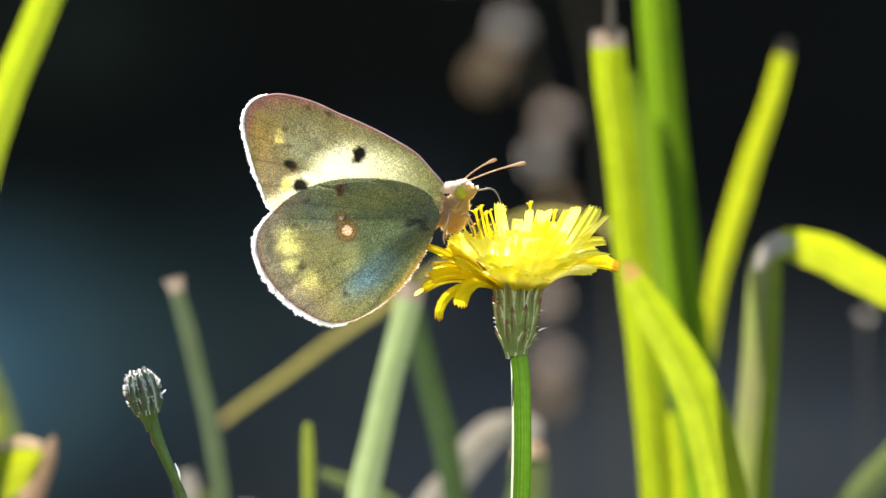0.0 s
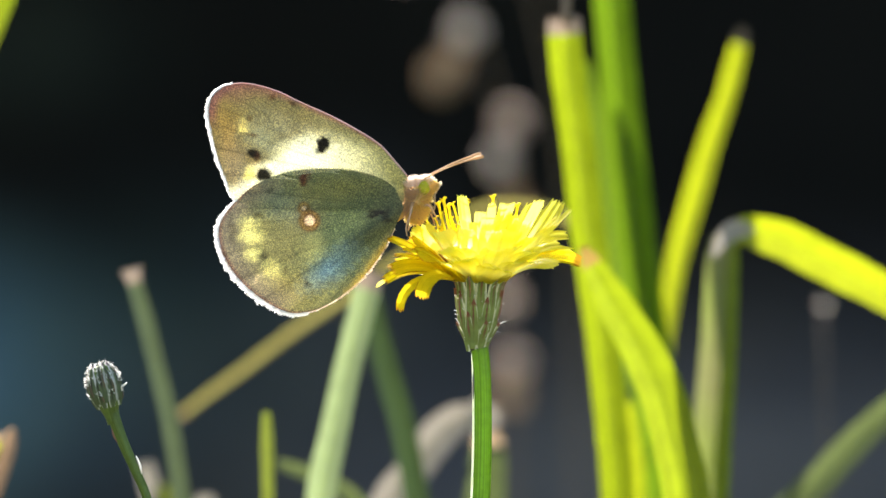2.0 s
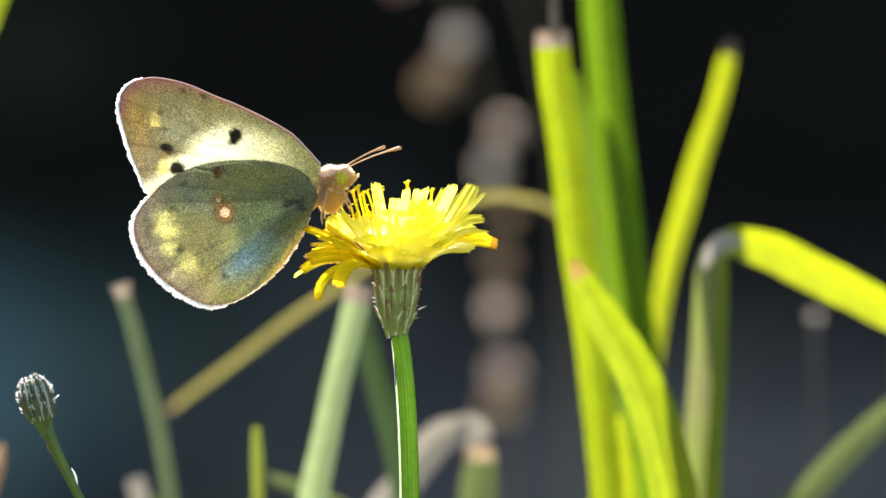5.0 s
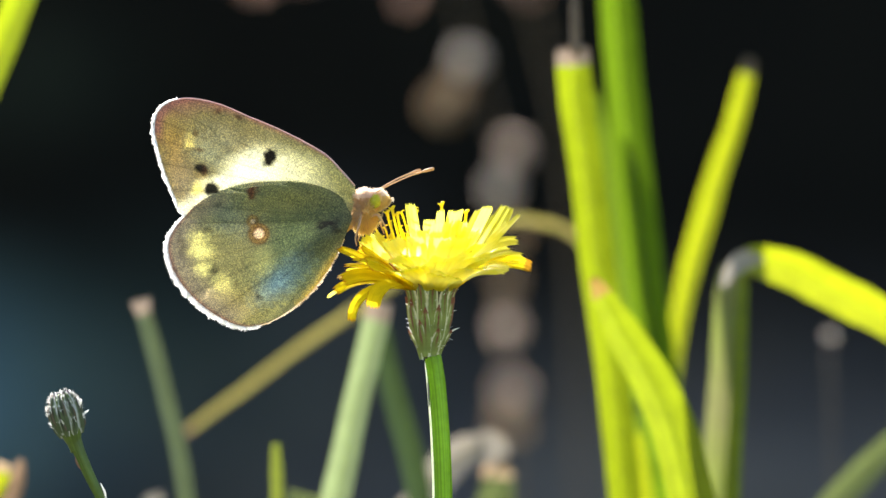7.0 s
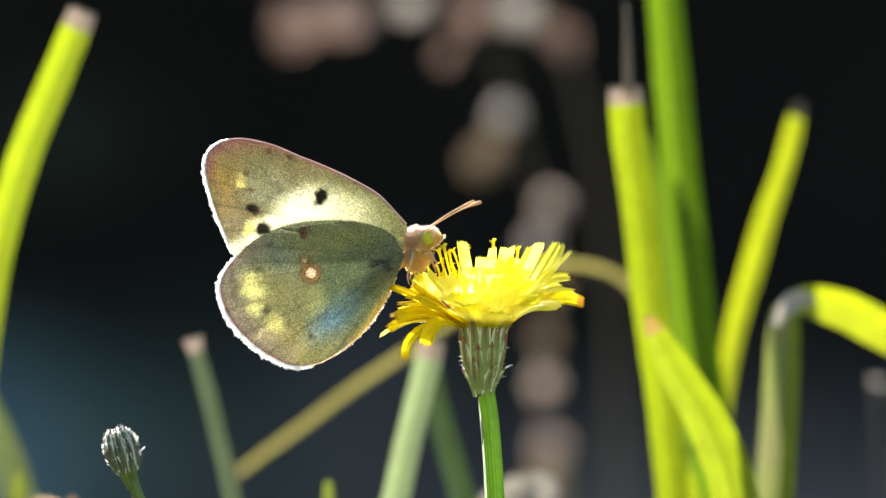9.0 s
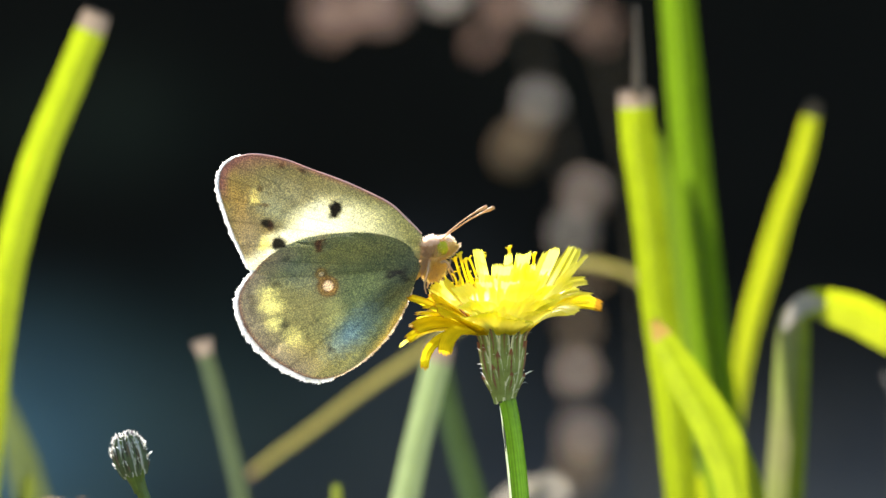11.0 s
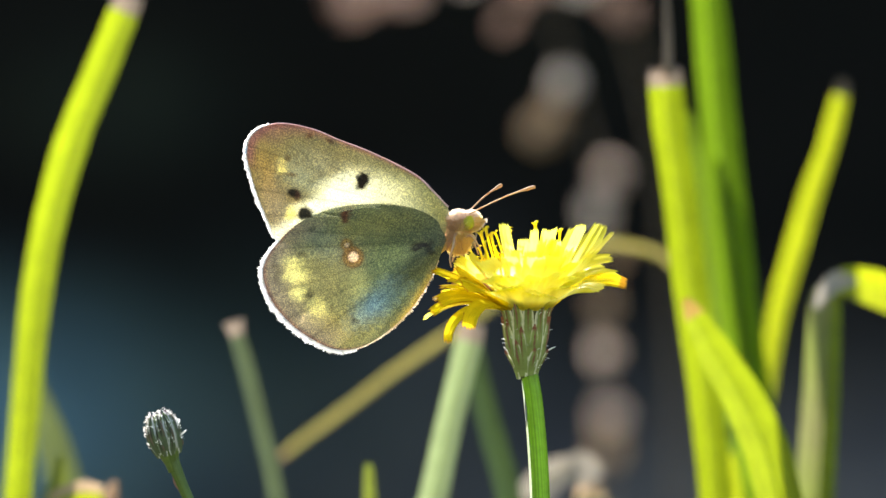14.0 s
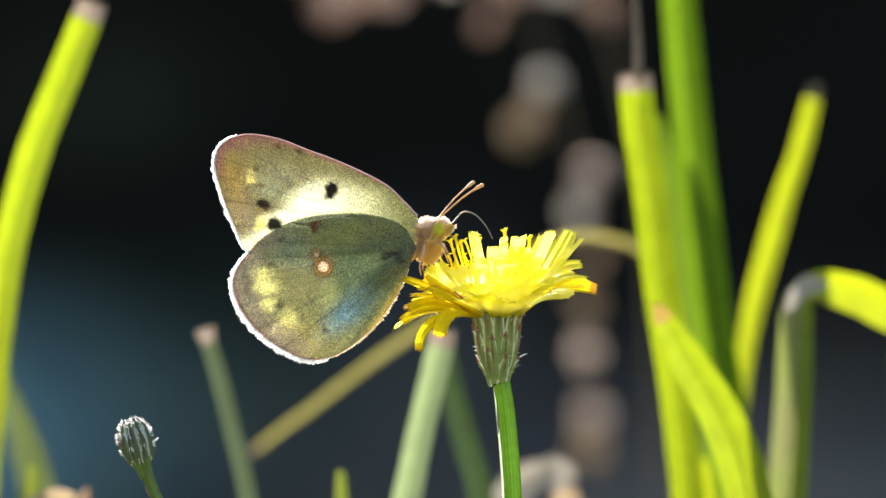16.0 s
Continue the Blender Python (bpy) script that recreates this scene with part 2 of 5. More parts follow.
M_SEED_ROSY = leafy("rosy_papery_leaf", (0.50, 0.34, 0.28), (0.50, 0.33, 0.26), 0.4, 0.6, 0.3, grain=300, contrast=0.5)
M_SEED_PINK = leafy("pinkish_papery_seed", (0.84, 0.71, 0.62), (0.86, 0.71, 0.60), 0.7, 0.6, 0.3, grain=300, contrast=0.5)
M_STALK = solid("dry_stalk", (0.06, 0.04, 0.025), (0.14, 0.10, 0.065), 0.7, 300)
M_SOIL = solid("mossy_turf_and_soil", (0.055, 0.060, 0.025), (0.19, 0.18, 0.085), 0.95, 14, 0.2, 0.01, 9)


def bank_earth():
    """Nearly black earth, shade included, with soft bluish and grey glow painted in places."""
    n = Nodes("bank_earth")
    obj = n.coord("Object")
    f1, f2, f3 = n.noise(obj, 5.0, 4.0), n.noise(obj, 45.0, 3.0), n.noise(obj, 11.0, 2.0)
    # far darker than earth itself: the bank's shade is put into the colour
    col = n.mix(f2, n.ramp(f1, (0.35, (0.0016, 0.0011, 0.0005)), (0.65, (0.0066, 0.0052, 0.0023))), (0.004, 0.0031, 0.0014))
    # soft patches paint the blurred teal, greenish and grey glow on the bank
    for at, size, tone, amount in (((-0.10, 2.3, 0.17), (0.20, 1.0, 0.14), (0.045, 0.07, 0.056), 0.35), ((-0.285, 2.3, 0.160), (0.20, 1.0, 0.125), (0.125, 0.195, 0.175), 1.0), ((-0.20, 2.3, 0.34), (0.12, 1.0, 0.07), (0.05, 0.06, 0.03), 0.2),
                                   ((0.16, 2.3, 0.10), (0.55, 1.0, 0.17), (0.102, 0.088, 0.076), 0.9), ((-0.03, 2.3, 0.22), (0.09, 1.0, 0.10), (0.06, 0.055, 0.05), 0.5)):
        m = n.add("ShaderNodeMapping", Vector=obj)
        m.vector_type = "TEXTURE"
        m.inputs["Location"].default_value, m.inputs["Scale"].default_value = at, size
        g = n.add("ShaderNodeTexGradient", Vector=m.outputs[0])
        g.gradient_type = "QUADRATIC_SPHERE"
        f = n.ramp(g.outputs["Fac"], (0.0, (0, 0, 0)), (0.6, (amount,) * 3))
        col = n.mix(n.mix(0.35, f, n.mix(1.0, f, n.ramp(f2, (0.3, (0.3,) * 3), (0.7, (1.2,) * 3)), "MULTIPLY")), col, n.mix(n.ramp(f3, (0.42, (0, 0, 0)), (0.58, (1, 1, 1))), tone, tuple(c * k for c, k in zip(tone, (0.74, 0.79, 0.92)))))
    p = n.add("ShaderNodeBsdfPrincipled", Base_Color=col, Roughness=0.95, Normal=n.bump(f2, 0.4, 0.01), **{"Specular IOR Level": 0.11})
    return n.done(p.outputs[0])


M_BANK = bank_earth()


# ---- building helpers ----
def mesh_of(name, verts, faces, mat, uvs=None, smooth=True, scale=MM):
    me = bpy.data.meshes.new(name)
    me.from_pydata([tuple(c * scale for c in v) for v in verts], [], faces)
    if uvs is not None:
        layer = me.uv_layers.new(name="UVMap")
        idx = np.empty(len(me.loops), dtype=np.int32)
        me.loops.foreach_get("vertex_index", idx)
        layer.data.foreach_set("uv", np.asarray(uvs, dtype=np.float32)[idx].ravel())
    me.polygons.foreach_set("use_smooth", [smooth] * len(me.polygons))
    me.materials.append(mat)
    me.update()
    return me


def part(name, me, parent, label="", m=None):
    ob = new(name, me)
    ob.parent = parent
    if m is not None:
        ob.matrix_basis = m
    return tagged(ob, label)


def spline(pts, n):
    """n + 1 points along a smooth curve through pts (tuples of any length), closer together where pts are."""
    p = [np.array(q, dtype=float) for q in pts]
    p = [2 * p[0] - p[1]] + p + [2 * p[-1] - p[-2]]
    seg = len(p) - 3
    gap = [max(float(np.linalg.norm(p[k + 1] - p[k])) ** 0.5, 1e-6) for k in range(len(p) - 1)]
    out = []
    for i in range(n + 1):
        s = min(i / n * seg, seg - 1e-6)
        k, u = int(s), s - int(s)
        a, b, c, d = p[k:k + 4]
        g0, g1, g2 = gap[k], gap[k + 1], gap[k + 2]
        m1 = ((b - a) / g0 - (c - a) / (g0 + g1) + (c - b) / g1) * g1
        m2 = ((c - b) / g1 - (d - b) / (g1 + g2) + (d - c) / g2) * g1
        out.append(b + m1 * u + (-3 * b + 3 * c - 2 * m1 - m2) * u * u + (2 * b - 2 * c + m1 + m2) * u ** 3)
    return out


def grid_faces(rows, cols, closed=False):
    f = []
    for i in range(rows - 1):
        for j in range(cols if closed else cols - 1):
            k = (j + 1) % cols
            f.append((i * cols + j, i * cols + k, (i + 1) * cols + k, (i + 1) * cols + j))
    return f


def tube(name, pts, radii, mat, n=24, sides=10, ribs=0.0):
    """A round, tapering, closed rod along a smooth curve; ribs: depth of lengthwise ridges as a share of the radius."""
    path = spline(pts, n)
    rad = [r[0] for r in spline([(r,) for r in radii], n)]
    verts, uvs = [], []
    for i, p in enumerate(path):
        d = Vector(path[min(i + 1, n)] - path[max(i - 1, 0)]).normalized()
        a = d.cross(Vector((0, 1, 0)) if abs(d.y) < 0.9 else Vector((1, 0, 0))).normalized()
        b = d.cross(a)
        for j in range(sides):
            an = 2 * math.pi * j / sides
            r = max(rad[i], 1e-4) * (1 + (ribs if j % 2 else -ribs))
            verts.append(tuple(Vector(p) + a * (math.cos(an) * r) + b * (math.sin(an) * r)))
            uvs.append((j / sides, 1 - i / n))
    faces = grid_faces(n + 1, sides, True)
    faces.append(tuple(range(sides))[::-1])
    faces.append(tuple(n * sides + j for j in range(sides)))
    return mesh_of(name, verts, faces, mat, uvs)


def strands(name, roots, mat, seed=1):
    """Many fine flat tapering hairs: (root, way, length, half width). Their flat sides face every way."""
    rnd = random.Random(seed)
    verts, faces = [], []
    for root, way, length, r in roots:
        w = Vector(way).normalized()
        a = w.cross(Vector((rnd.uniform(-0.5, 0.5), -1, rnd.uniform(-0.5, 0.5)))).normalized() * r
        q, k = Vector(root), len(verts)
        bow = Vector((rnd.uniform(-0.1, 0.1), rnd.uniform(-0.1, 0.1), -0.08)) * length
        mid = q + w * (length * 0.55)
        verts += [tuple(q - a), tuple(q + a), tuple(mid + a * 0.8), tuple(mid - a * 0.8), tuple(q + w * length + bow)]
        faces += [(k, k + 1, k + 2, k + 3), (k + 3, k + 2, k + 4)]
    return mesh_of(name, verts, faces, mat, smooth=False)


def lump(name, centre, radii, mat, rough=0.12, seed=0.0, freq=2.0, subdiv=4, tilt=0.0, scale=MM):
    """An uneven rounded body."""
    bm = bmesh.new()
    bmesh.ops.create_icosphere(bm, subdivisions=subdiv, radius=1.0)
    c, s = math.cos(radians(tilt)), math.sin(radians(tilt))
    for v in bm.verts:
        d = v.co.normalized()
        k = 1 + rough * noise.fractal(d * freq + Vector((seed, seed * 1.7, 0)), 1.0, 2.0, 3)
        x, y, z = d.x * radii[0] * k, d.y * radii[1] * k, d.z * radii[2] * k
        v.co = Vector(((x * c + z * s) + centre[0], y + centre[1], (z * c - x * s) + centre[2])) * scale
    for f in bm.faces:
        f.smooth = True
    me = bpy.data.meshes.new(name)
    bm.to_mesh(me)
    bm.free()
    me.materials.append(mat)
    return me


# ---- the large structure ----
def ground_sheet():
    bm = bmesh.new()
    xs = [-60, -20, -8, -4] + [-2 + 0.1 * i for i in range(41)] + [4, 8, 20, 60]
    ys = [-60, -20, -8, -4] + [-1.5 + 0.1 * i for i in range(46)] + [5, 9, 20, 60]
    grid = [[bm.verts.new((x, y, 0.012 * noise.noise(Vector((x * 2, y * 2, 0))) + 0.006 * noise.noise(Vector((x * 9, y * 9, 3))))) for x in xs] for y in ys]
    for i in range(len(ys) - 1):
        for j in range(len(xs) - 1):
            bm.faces.new((grid[i][j], grid[i][j + 1], grid[i + 1][j + 1], grid[i + 1][j])).smooth = True
    me = bpy.data.meshes.new("ground")
    bm.to_mesh(me)
    bm.free()
    me.materials.append(M_SOIL)
    return tagged(new("ground", me), "bare soil with dry thatch and moss at the foot of a bank", "ground", kind="structure")


def shaded_bank():
    """An earth bank behind the grass, its near face turned away from the sun."""
    verts, rows, cols = [], 26, 90
    for i in range(rows):
        v = i / (rows - 1)
        for j in range(cols):
            x = -7 + 14 * j / (cols - 1)
            y, z = 2.30 + 0.55 * v ** 1.4, -0.05 + 1.5 * v
            k = 0.10 * noise.fractal(Vector((x * 1.6, z * 1.6, 4)), 1.0, 2.0, 4)
            verts.append((x, y + k + 0.03 * x * x * -0.4, z + 0.25 * k))
    back = len(verts)
    verts += [(-7 + 14 * j / (cols - 1), 5.0, -0.05) for j in range(cols)]
    faces = grid_faces(rows, cols)
    faces += [((rows - 1) * cols + j, (rows - 1) * cols + j + 1, back + j + 1, back + j) for j in range(cols - 1)]
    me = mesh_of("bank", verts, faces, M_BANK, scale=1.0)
    return tagged(new("backdrop_bank", me), "dark earth bank, its shade and bluish glow painted in", "bank", kind="structure")


ground_sheet()
shaded_bank()


# ---- grass ----
def strap(name, path, ws, mat, i0, i1, fold, face, rag):
    """A channelled strip of leaf along path, from index i0 to i1."""
    verts, uvs, m, n = [], [], 7, len(path) - 1
    for i in range(i0, i1 + 1):
        d = Vector(path[min(i + 1, n)] - path[max(i - 1, 0)]).normalized()
        side = d.cross(Vector((math.sin(radians(face)), -math.cos(radians(face)), 0))).normalized()
        out = side.cross(d)
        w = max(ws[i][0], 0.05) / 2
        for j in range(m):
            u = -1 + 2 * j / (m - 1)
            k = w * (1 + 0.04 * noise.noise(Vector((i * 0.35, path[0][1], path[0][0]))))
            jag = d * (rag * (0.5 + noise.noise(Vector((j * 1.7, path[0][0], 2)))) if i == 0 else 0.0)
            verts.append(tuple(Vector(path[i]) + side * (u * k) + out * (fold * w * (abs(u) * 0.7 + 0.3 * u * u - 0.4)) + jag))
            uvs.append((j / (m - 1), 1 - i / n))
    return mesh_of(name, verts, grid_faces(i1 - i0 + 1, m), mat, uvs)


def blade(label, pts, y, widths, mat, tip=None, tip_label="dry brown tip", fold=0.55, name="grass_blade", root=None, face=0.0, slim=0.76, lean=0.0):
    """A leaf blade from its tip to its root: pts are (aside, height) in millimetres at the distance y; widths in millimetres.
    It is channelled along the middle; face turns its flat side about its length; tip is the material of a withered end."""
    pts = list(pts)
    dx, dz = pts[-1][0] - pts[-2][0], pts[-1][1] - pts[-2][1]
    if root is None:
        root = (pts[-1][0] + max(-0.22, min(0.22, -dx / dz * 0.5 if dz else 0)) * pts[-1][1], -3.0)
    pts += [(pts[-1][0] * 0.62 + root[0] * 0.38, pts[-1][1] * 0.62), root]
    n = 9 * (len(pts) - 1)
    path = spline([(p[0], y + lean * (1 - p[1] / 250.0), p[1]) for p in pts], n)
    ws = spline([(w * slim,) for w in list(widths) + [widths[-1] * 0.9, widths[-1] * 0.7]], n)
    ob = new(name)
    ob.matrix_basis = pose(root[0] * MM, (y + lean) * MM, 0)
    back = pose(-root[0] * MM, -(y + lean) * MM, 0)
    cut = 9 if tip else 0
    part("leaf", strap("leaf", path, ws, mat, cut, n, fold, face, 0.0 if tip else 0.5), ob, m=back)
    mid = [(w[0] * 0.055,) for w in ws]
    part("midrib", strap("midrib", [p + np.array((0.0, 0.20 * fold * w[0] + 0.04, 0.0)) for p, w in zip(path, ws)], mid, M_RIBLEAF, cut + 1, n, 0.3, face, 0.0), ob, "pale raised midrib", back)
    if tip:
        part("dry_tip", strap("dry_tip", path, ws, tip, 0, cut, fold, face, 1.2), ob, tip_label, back)
    return tagged(ob, label, "grass blade", "grass blades")


edge_blade = blade("tall lime grass blade with a dry tip", [(-51.4, 287.0), (-52.6, 284.0), (-55.3, 277.3), (-59.6, 266.7), (-62.8, 255.3), (-64.7, 243.9), (-65.8, 232.5), (-67.0, 218.7)], 115, [4.6, 5.4, 5.6, 5.8, 5.6, 5.4, 5.2, 5.0], M_DEEP, M_TIP)
blade("pale thin grass blade", [(-68.5, 236.0), (-65.0, 224.3), (-63.2, 216.9)], 165, [1.0, 4.6, 5.0], M_SAGE, slim=1.0)
stub = blade("grey-green cut grass stalk with a frayed brown tip", [(-36.9, 242.9), (-36.3, 240.6), (-35.3, 237.3), (-33.4, 229.7), (-31.1, 219.0)], 110, [4.0, 2.7, 3.0, 3.0, 3.1], M_DULL, M_TIP)
blade("pale green broad grass blade with a dry tip", [(-4.8, 242.6), (-5.4, 239.8), (-6.6, 235.0), (-8.3, 228.0), (-9.9, 220.4), (-11.2, 214.5)], 105, [4.4, 5.0, 4.8, 4.9, 5.1, 5.5], M_PALE, M_TIP, slim=0.72, fold=0.7)
# shade among the blades is put into this one's dark colour
blade("dark green grass blade, the shade of others in its colour", [(-5.4, 241.5), (-3.8, 232.2), (-2.2, 226.0), (-0.1, 218.1)], 138, [2.5, 4.0, 4.4, 4.6], M_DARKG)
blade("short yellow-green grass tip", [(-18.6, 223.9), (-18.55, 221.5), (-18.5, 219.5)], 100, [1.3, 1.9, 2.1], M_LIMED)
straw = blade("straw-coloured grass leaf arching over with a drooping tip", [(-34.6, 221.2), (-33.2, 222.3), (-30.7, 224.3), (-24.8, 228.5), (-16.4, 234.8), (-8.1, 240.4), (1.2, 246.8), (7.9, 251.3), (13.7, 253.2), (18.8, 252.9), (23.4, 251.2), (26.3, 247.7), (28.5, 239.3)],
      195, [0.9, 1.3, 1.42, 1.5, 1.64, 1.7, 1.65, 1.6, 1.5, 1.45, 1.4, 1.4, 1.4], M_STRAW, M_BROWN, root=(34.5, -3.0), slim=0.76, fold=0.3)
blade("olive grass leaf drooping aside", [(-17.9, 215.9), (-11.8, 213.4), (-6.3, 209.5)], 130, [1.6, 3.0, 3.0], M_SAGE, root=(2, -3))
blade("pale dry grass stub", [(-37.5, 214.6), (-36.6, 211.6), (-36.1, 209.3)], 160, [3.0, 3.6, 3.6], M_DRY)
blade("pale dry grass stub", [(-28.8, 210.1), (-28.6, 208.0), (-28.4, 205.9)], 160, [3.0, 4.2, 4.2], M_DRY)
blade("short lime grass tip low in the tuft", [(-34.8, 211.6), (-34.5, 208.6), (-34.0, 205.0)], 158, [2.0, 3.4, 3.6], M_LIMED)
tall = blade("lime grass blade cut off at a brown tip", [(20.8, 276.4), (20.9, 273.6), (21.6, 266.6), (22.6, 259.7), (24.1, 246.6), (25.6, 235.9), (26.8, 224.4), (27.7, 213.9)], 110, [4.4, 5.0, 5.0, 4.9, 5.1, 5.0, 4.8, 4.6], M_DEEP, M_TIP, fold=1.1, slim=0.92)
part("wisp", tube("wisp", [(21.3, 110, 275), (21.2, 110, 280.6), (21.0, 110, 287)], [0.6, 0.5, 0.2], M_STALK, 10, 6), tall, "thin grey withered end", tall.matrix_basis.inverted())
blade("tall green grass blade reaching above the others", [(27.0, 301.7), (27.5, 293.8), (28.5, 282.0), (29.3, 272.2), (30.5, 261.0), (31.5, 252.8), (32.4, 244.2), (33.6, 235.0), (35.1, 222.9), (36.2, 211.9)], 150, [3.0, 5.4, 6.1, 6.3, 6.2, 6.2, 6.2, 6.2, 6.4, 6.6], M_GREEN, fold=1.7, slim=0.82)
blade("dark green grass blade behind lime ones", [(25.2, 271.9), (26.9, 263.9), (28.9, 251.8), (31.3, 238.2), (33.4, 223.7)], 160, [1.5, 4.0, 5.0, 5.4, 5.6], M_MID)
blade("lime grass blade leaning aside with a dull rounded tip", [(49.4, 277.2), (48.8, 274.6), (46.8, 266.9), (44.5, 260.4), (42.3, 252.7), (40.4, 246.3), (39.0, 240.0), (37.6, 230.0), (36.4, 216.2)], 185, [1.8, 3.9, 4.6, 5.1, 5.4, 5.2, 4.6, 3.8, 3.6], M_LIME, M_STALK, "dull brown tip", slim=0.58)
blade("broad bright lime grass blade with a rusty tip", [(22.2, 245.8), (23.6, 243.2), (26.7, 237.8), (29.8, 232.5), (32.6, 226.3), (34.4, 219.3), (35.3, 215.4)], 80, [0.7, 2.8, 4.7, 5.4, 5.9, 6.0, 6.0], M_DEEP, M_RUST, "rusty orange tip", slim=1.0, fold=0.35)
blade("thin yellow-green grass blade between broad ones", [(30.7, 224.0), (31.0, 219.5), (31.5, 212.4)], 140, [1.0, 2.2, 2.8], M_LIME, slim=1.0)
bent = blade("olive grass blade folded over near its top", [(42.8, 247.0), (42.3, 244.5), (41.7, 233.3), (41.0, 224.0), (40.4, 213.5)], 118, [3.4, 4.2, 4.8, 5.1, 5.4], M_OLIVE, slim=0.9, fold=0.3)
# added blade: imitates light shining through the olive blade's right half
blade("green strip added before an olive blade, for its lit right half", [(44.0, 246.0), (43.7, 242.4), (43.3, 233.1), (42.7, 223.8), (42.1, 213.2)], 115, [0.8, 1.6, 1.9, 2.1, 2.3], M_DEEP, slim=1.0, fold=0.1, face=-20)
blade("olive grass leaf leaning far aside", [(78, 229.0), (70.9, 224.6), (63.4, 218.2), (57.8, 212.2), (51.3, 204.6)], 150, [2.0, 3.4, 4.0, 4.2, 4.2], M_SAGE, root=(5, -3), slim=1.0)


def hanging_leaf(label, pts, y, widths, mat, parent, name="leaf_end", n=36, fold=0.2, face=0.0):
    """A length of leaf that hangs over: along pts, with no root of its own."""
    path = spline([(p[0], y, p[1]) for p in pts], n)
    ws = spline([(w * 0.85,) for w in widths], n)
    return part(name, strap(name, path, ws, mat, 0, n, fold, face, 0.0), parent, label, parent.matrix_basis.inverted())


hanging_leaf("lime overhanging end with a pale grey fold", [(43.4, 246.8), (45.2, 247.5), (47.6, 247.0), (51.0, 245.9), (54.6, 244.0), (58.5, 242.0), (63.5, 239.4), (80, 229)], 114, [2.8, 4.6, 5.6, 6.0, 6.2, 6.2, 6.0, 1.0], M_LIME, bent)
hanging_leaf("pale withered fold", [(40.9, 244.0), (42.2, 246.3), (43.8, 247.6), (46.4, 247.6)], 112.5, [0.8, 2.4, 3.2, 1.0], M_DRY, bent, "fold", 16)

dead = blade("bent yellow dying leaf with a brown shrivelled tip", [(-59.6, 225.0), (-59.9, 221.5), (-61.5, 216.0), (-62.5, 211.0)], 106, [1.6, 3.0, 4.4, 5.0], M_LIMED, name="dying_leaf")
hanging_leaf("bright yellow-green side of the bent leaf", [(-64.5, 212.6), (-61.6, 214.8), (-58.6, 216.8), (-55.8, 218.6), (-54.0, 220.0)], 103, [6.0, 7.2, 7.2, 5.6, 1.6], M_LIME, dead, "leaf_end", 18)
hanging_leaf("pinkish dry rim", [(-61.0, 219.4), (-58.6, 220.3), (-56.2, 220.8), (-53.8, 220.4)], 102.4, [0.8, 1.6, 2.0, 1.4], M_SEED, dead, "dry_rim", 14)
hanging_leaf("brown shrivelled tip", [(-56.4, 210.0), (-55.2, 213.6), (-54.0, 216.6), (-53.0, 219.0), (-52.2, 221.6)], 104, [3.4, 3.8, 3.6, 3.0, 0.8], M_BROWN, dead, "withered_tip", 18, 0.7)
dry = blade("whitish dry leaf bent over, brown-spotted", [(9.7, 221.3), (7.8, 220.9), (5.0, 219.0), (1.0, 213.6), (-3.5, 207.6)], 160, [3.0, 5.4, 6.6, 6.2, 5.6], M_DRY, name="dry_leaf", root=(-14, -3))
hanging_leaf("brownish drooping end", [(8.8, 221.3), (10.0, 221.2), (11.2, 220.4), (12.0, 219.2)], 159, [4.4, 5.4, 5.4, 3.6], M_DRY, dry, "withered_tip", 18)
blade("short green leaf under dry ones", [(11.6, 219.2), (11.6, 216.6), (11.4, 213.0), (11.0, 205.0)], 161, [4.0, 6.0, 7.0, 7.4], M_SAGE, M_SEED)


# ---- dried seed stalk and twig ----
def papery_cluster(size, mat, count, seed):
    """A cluster of small cupped papery scales round a point."""
    rnd = random.Random(seed)
    verts, faces = [], []
    for _ in range(count):
        d = Vector((rnd.gauss(0, 1), rnd.gauss(0, 1), rnd.gauss(0, 1))).normalized()
        c = d * size * (0.25 + 0.75 * rnd.random() ** 0.5)
        a = d.cross(Vector((rnd.random(), rnd.random(), rnd.random() + 0.1))).normalized()
        b = d.cross(a)
        r = size * (0.22 + 0.16 * rnd.random())
        k = len(verts)
        verts.append(tuple(c - d * r * 0.3))
        for j in range(7):
            an = 2 * math.pi * j / 7
            verts.append(tuple(c + a * (math.cos(an) * r) + b * (math.sin(an) * r * 0.8)))
        faces += [(k, k + 1 + j, k + 1 + (j + 1) % 7) for j in range(7)]
    return mesh_of("seed_head", verts, faces, mat)


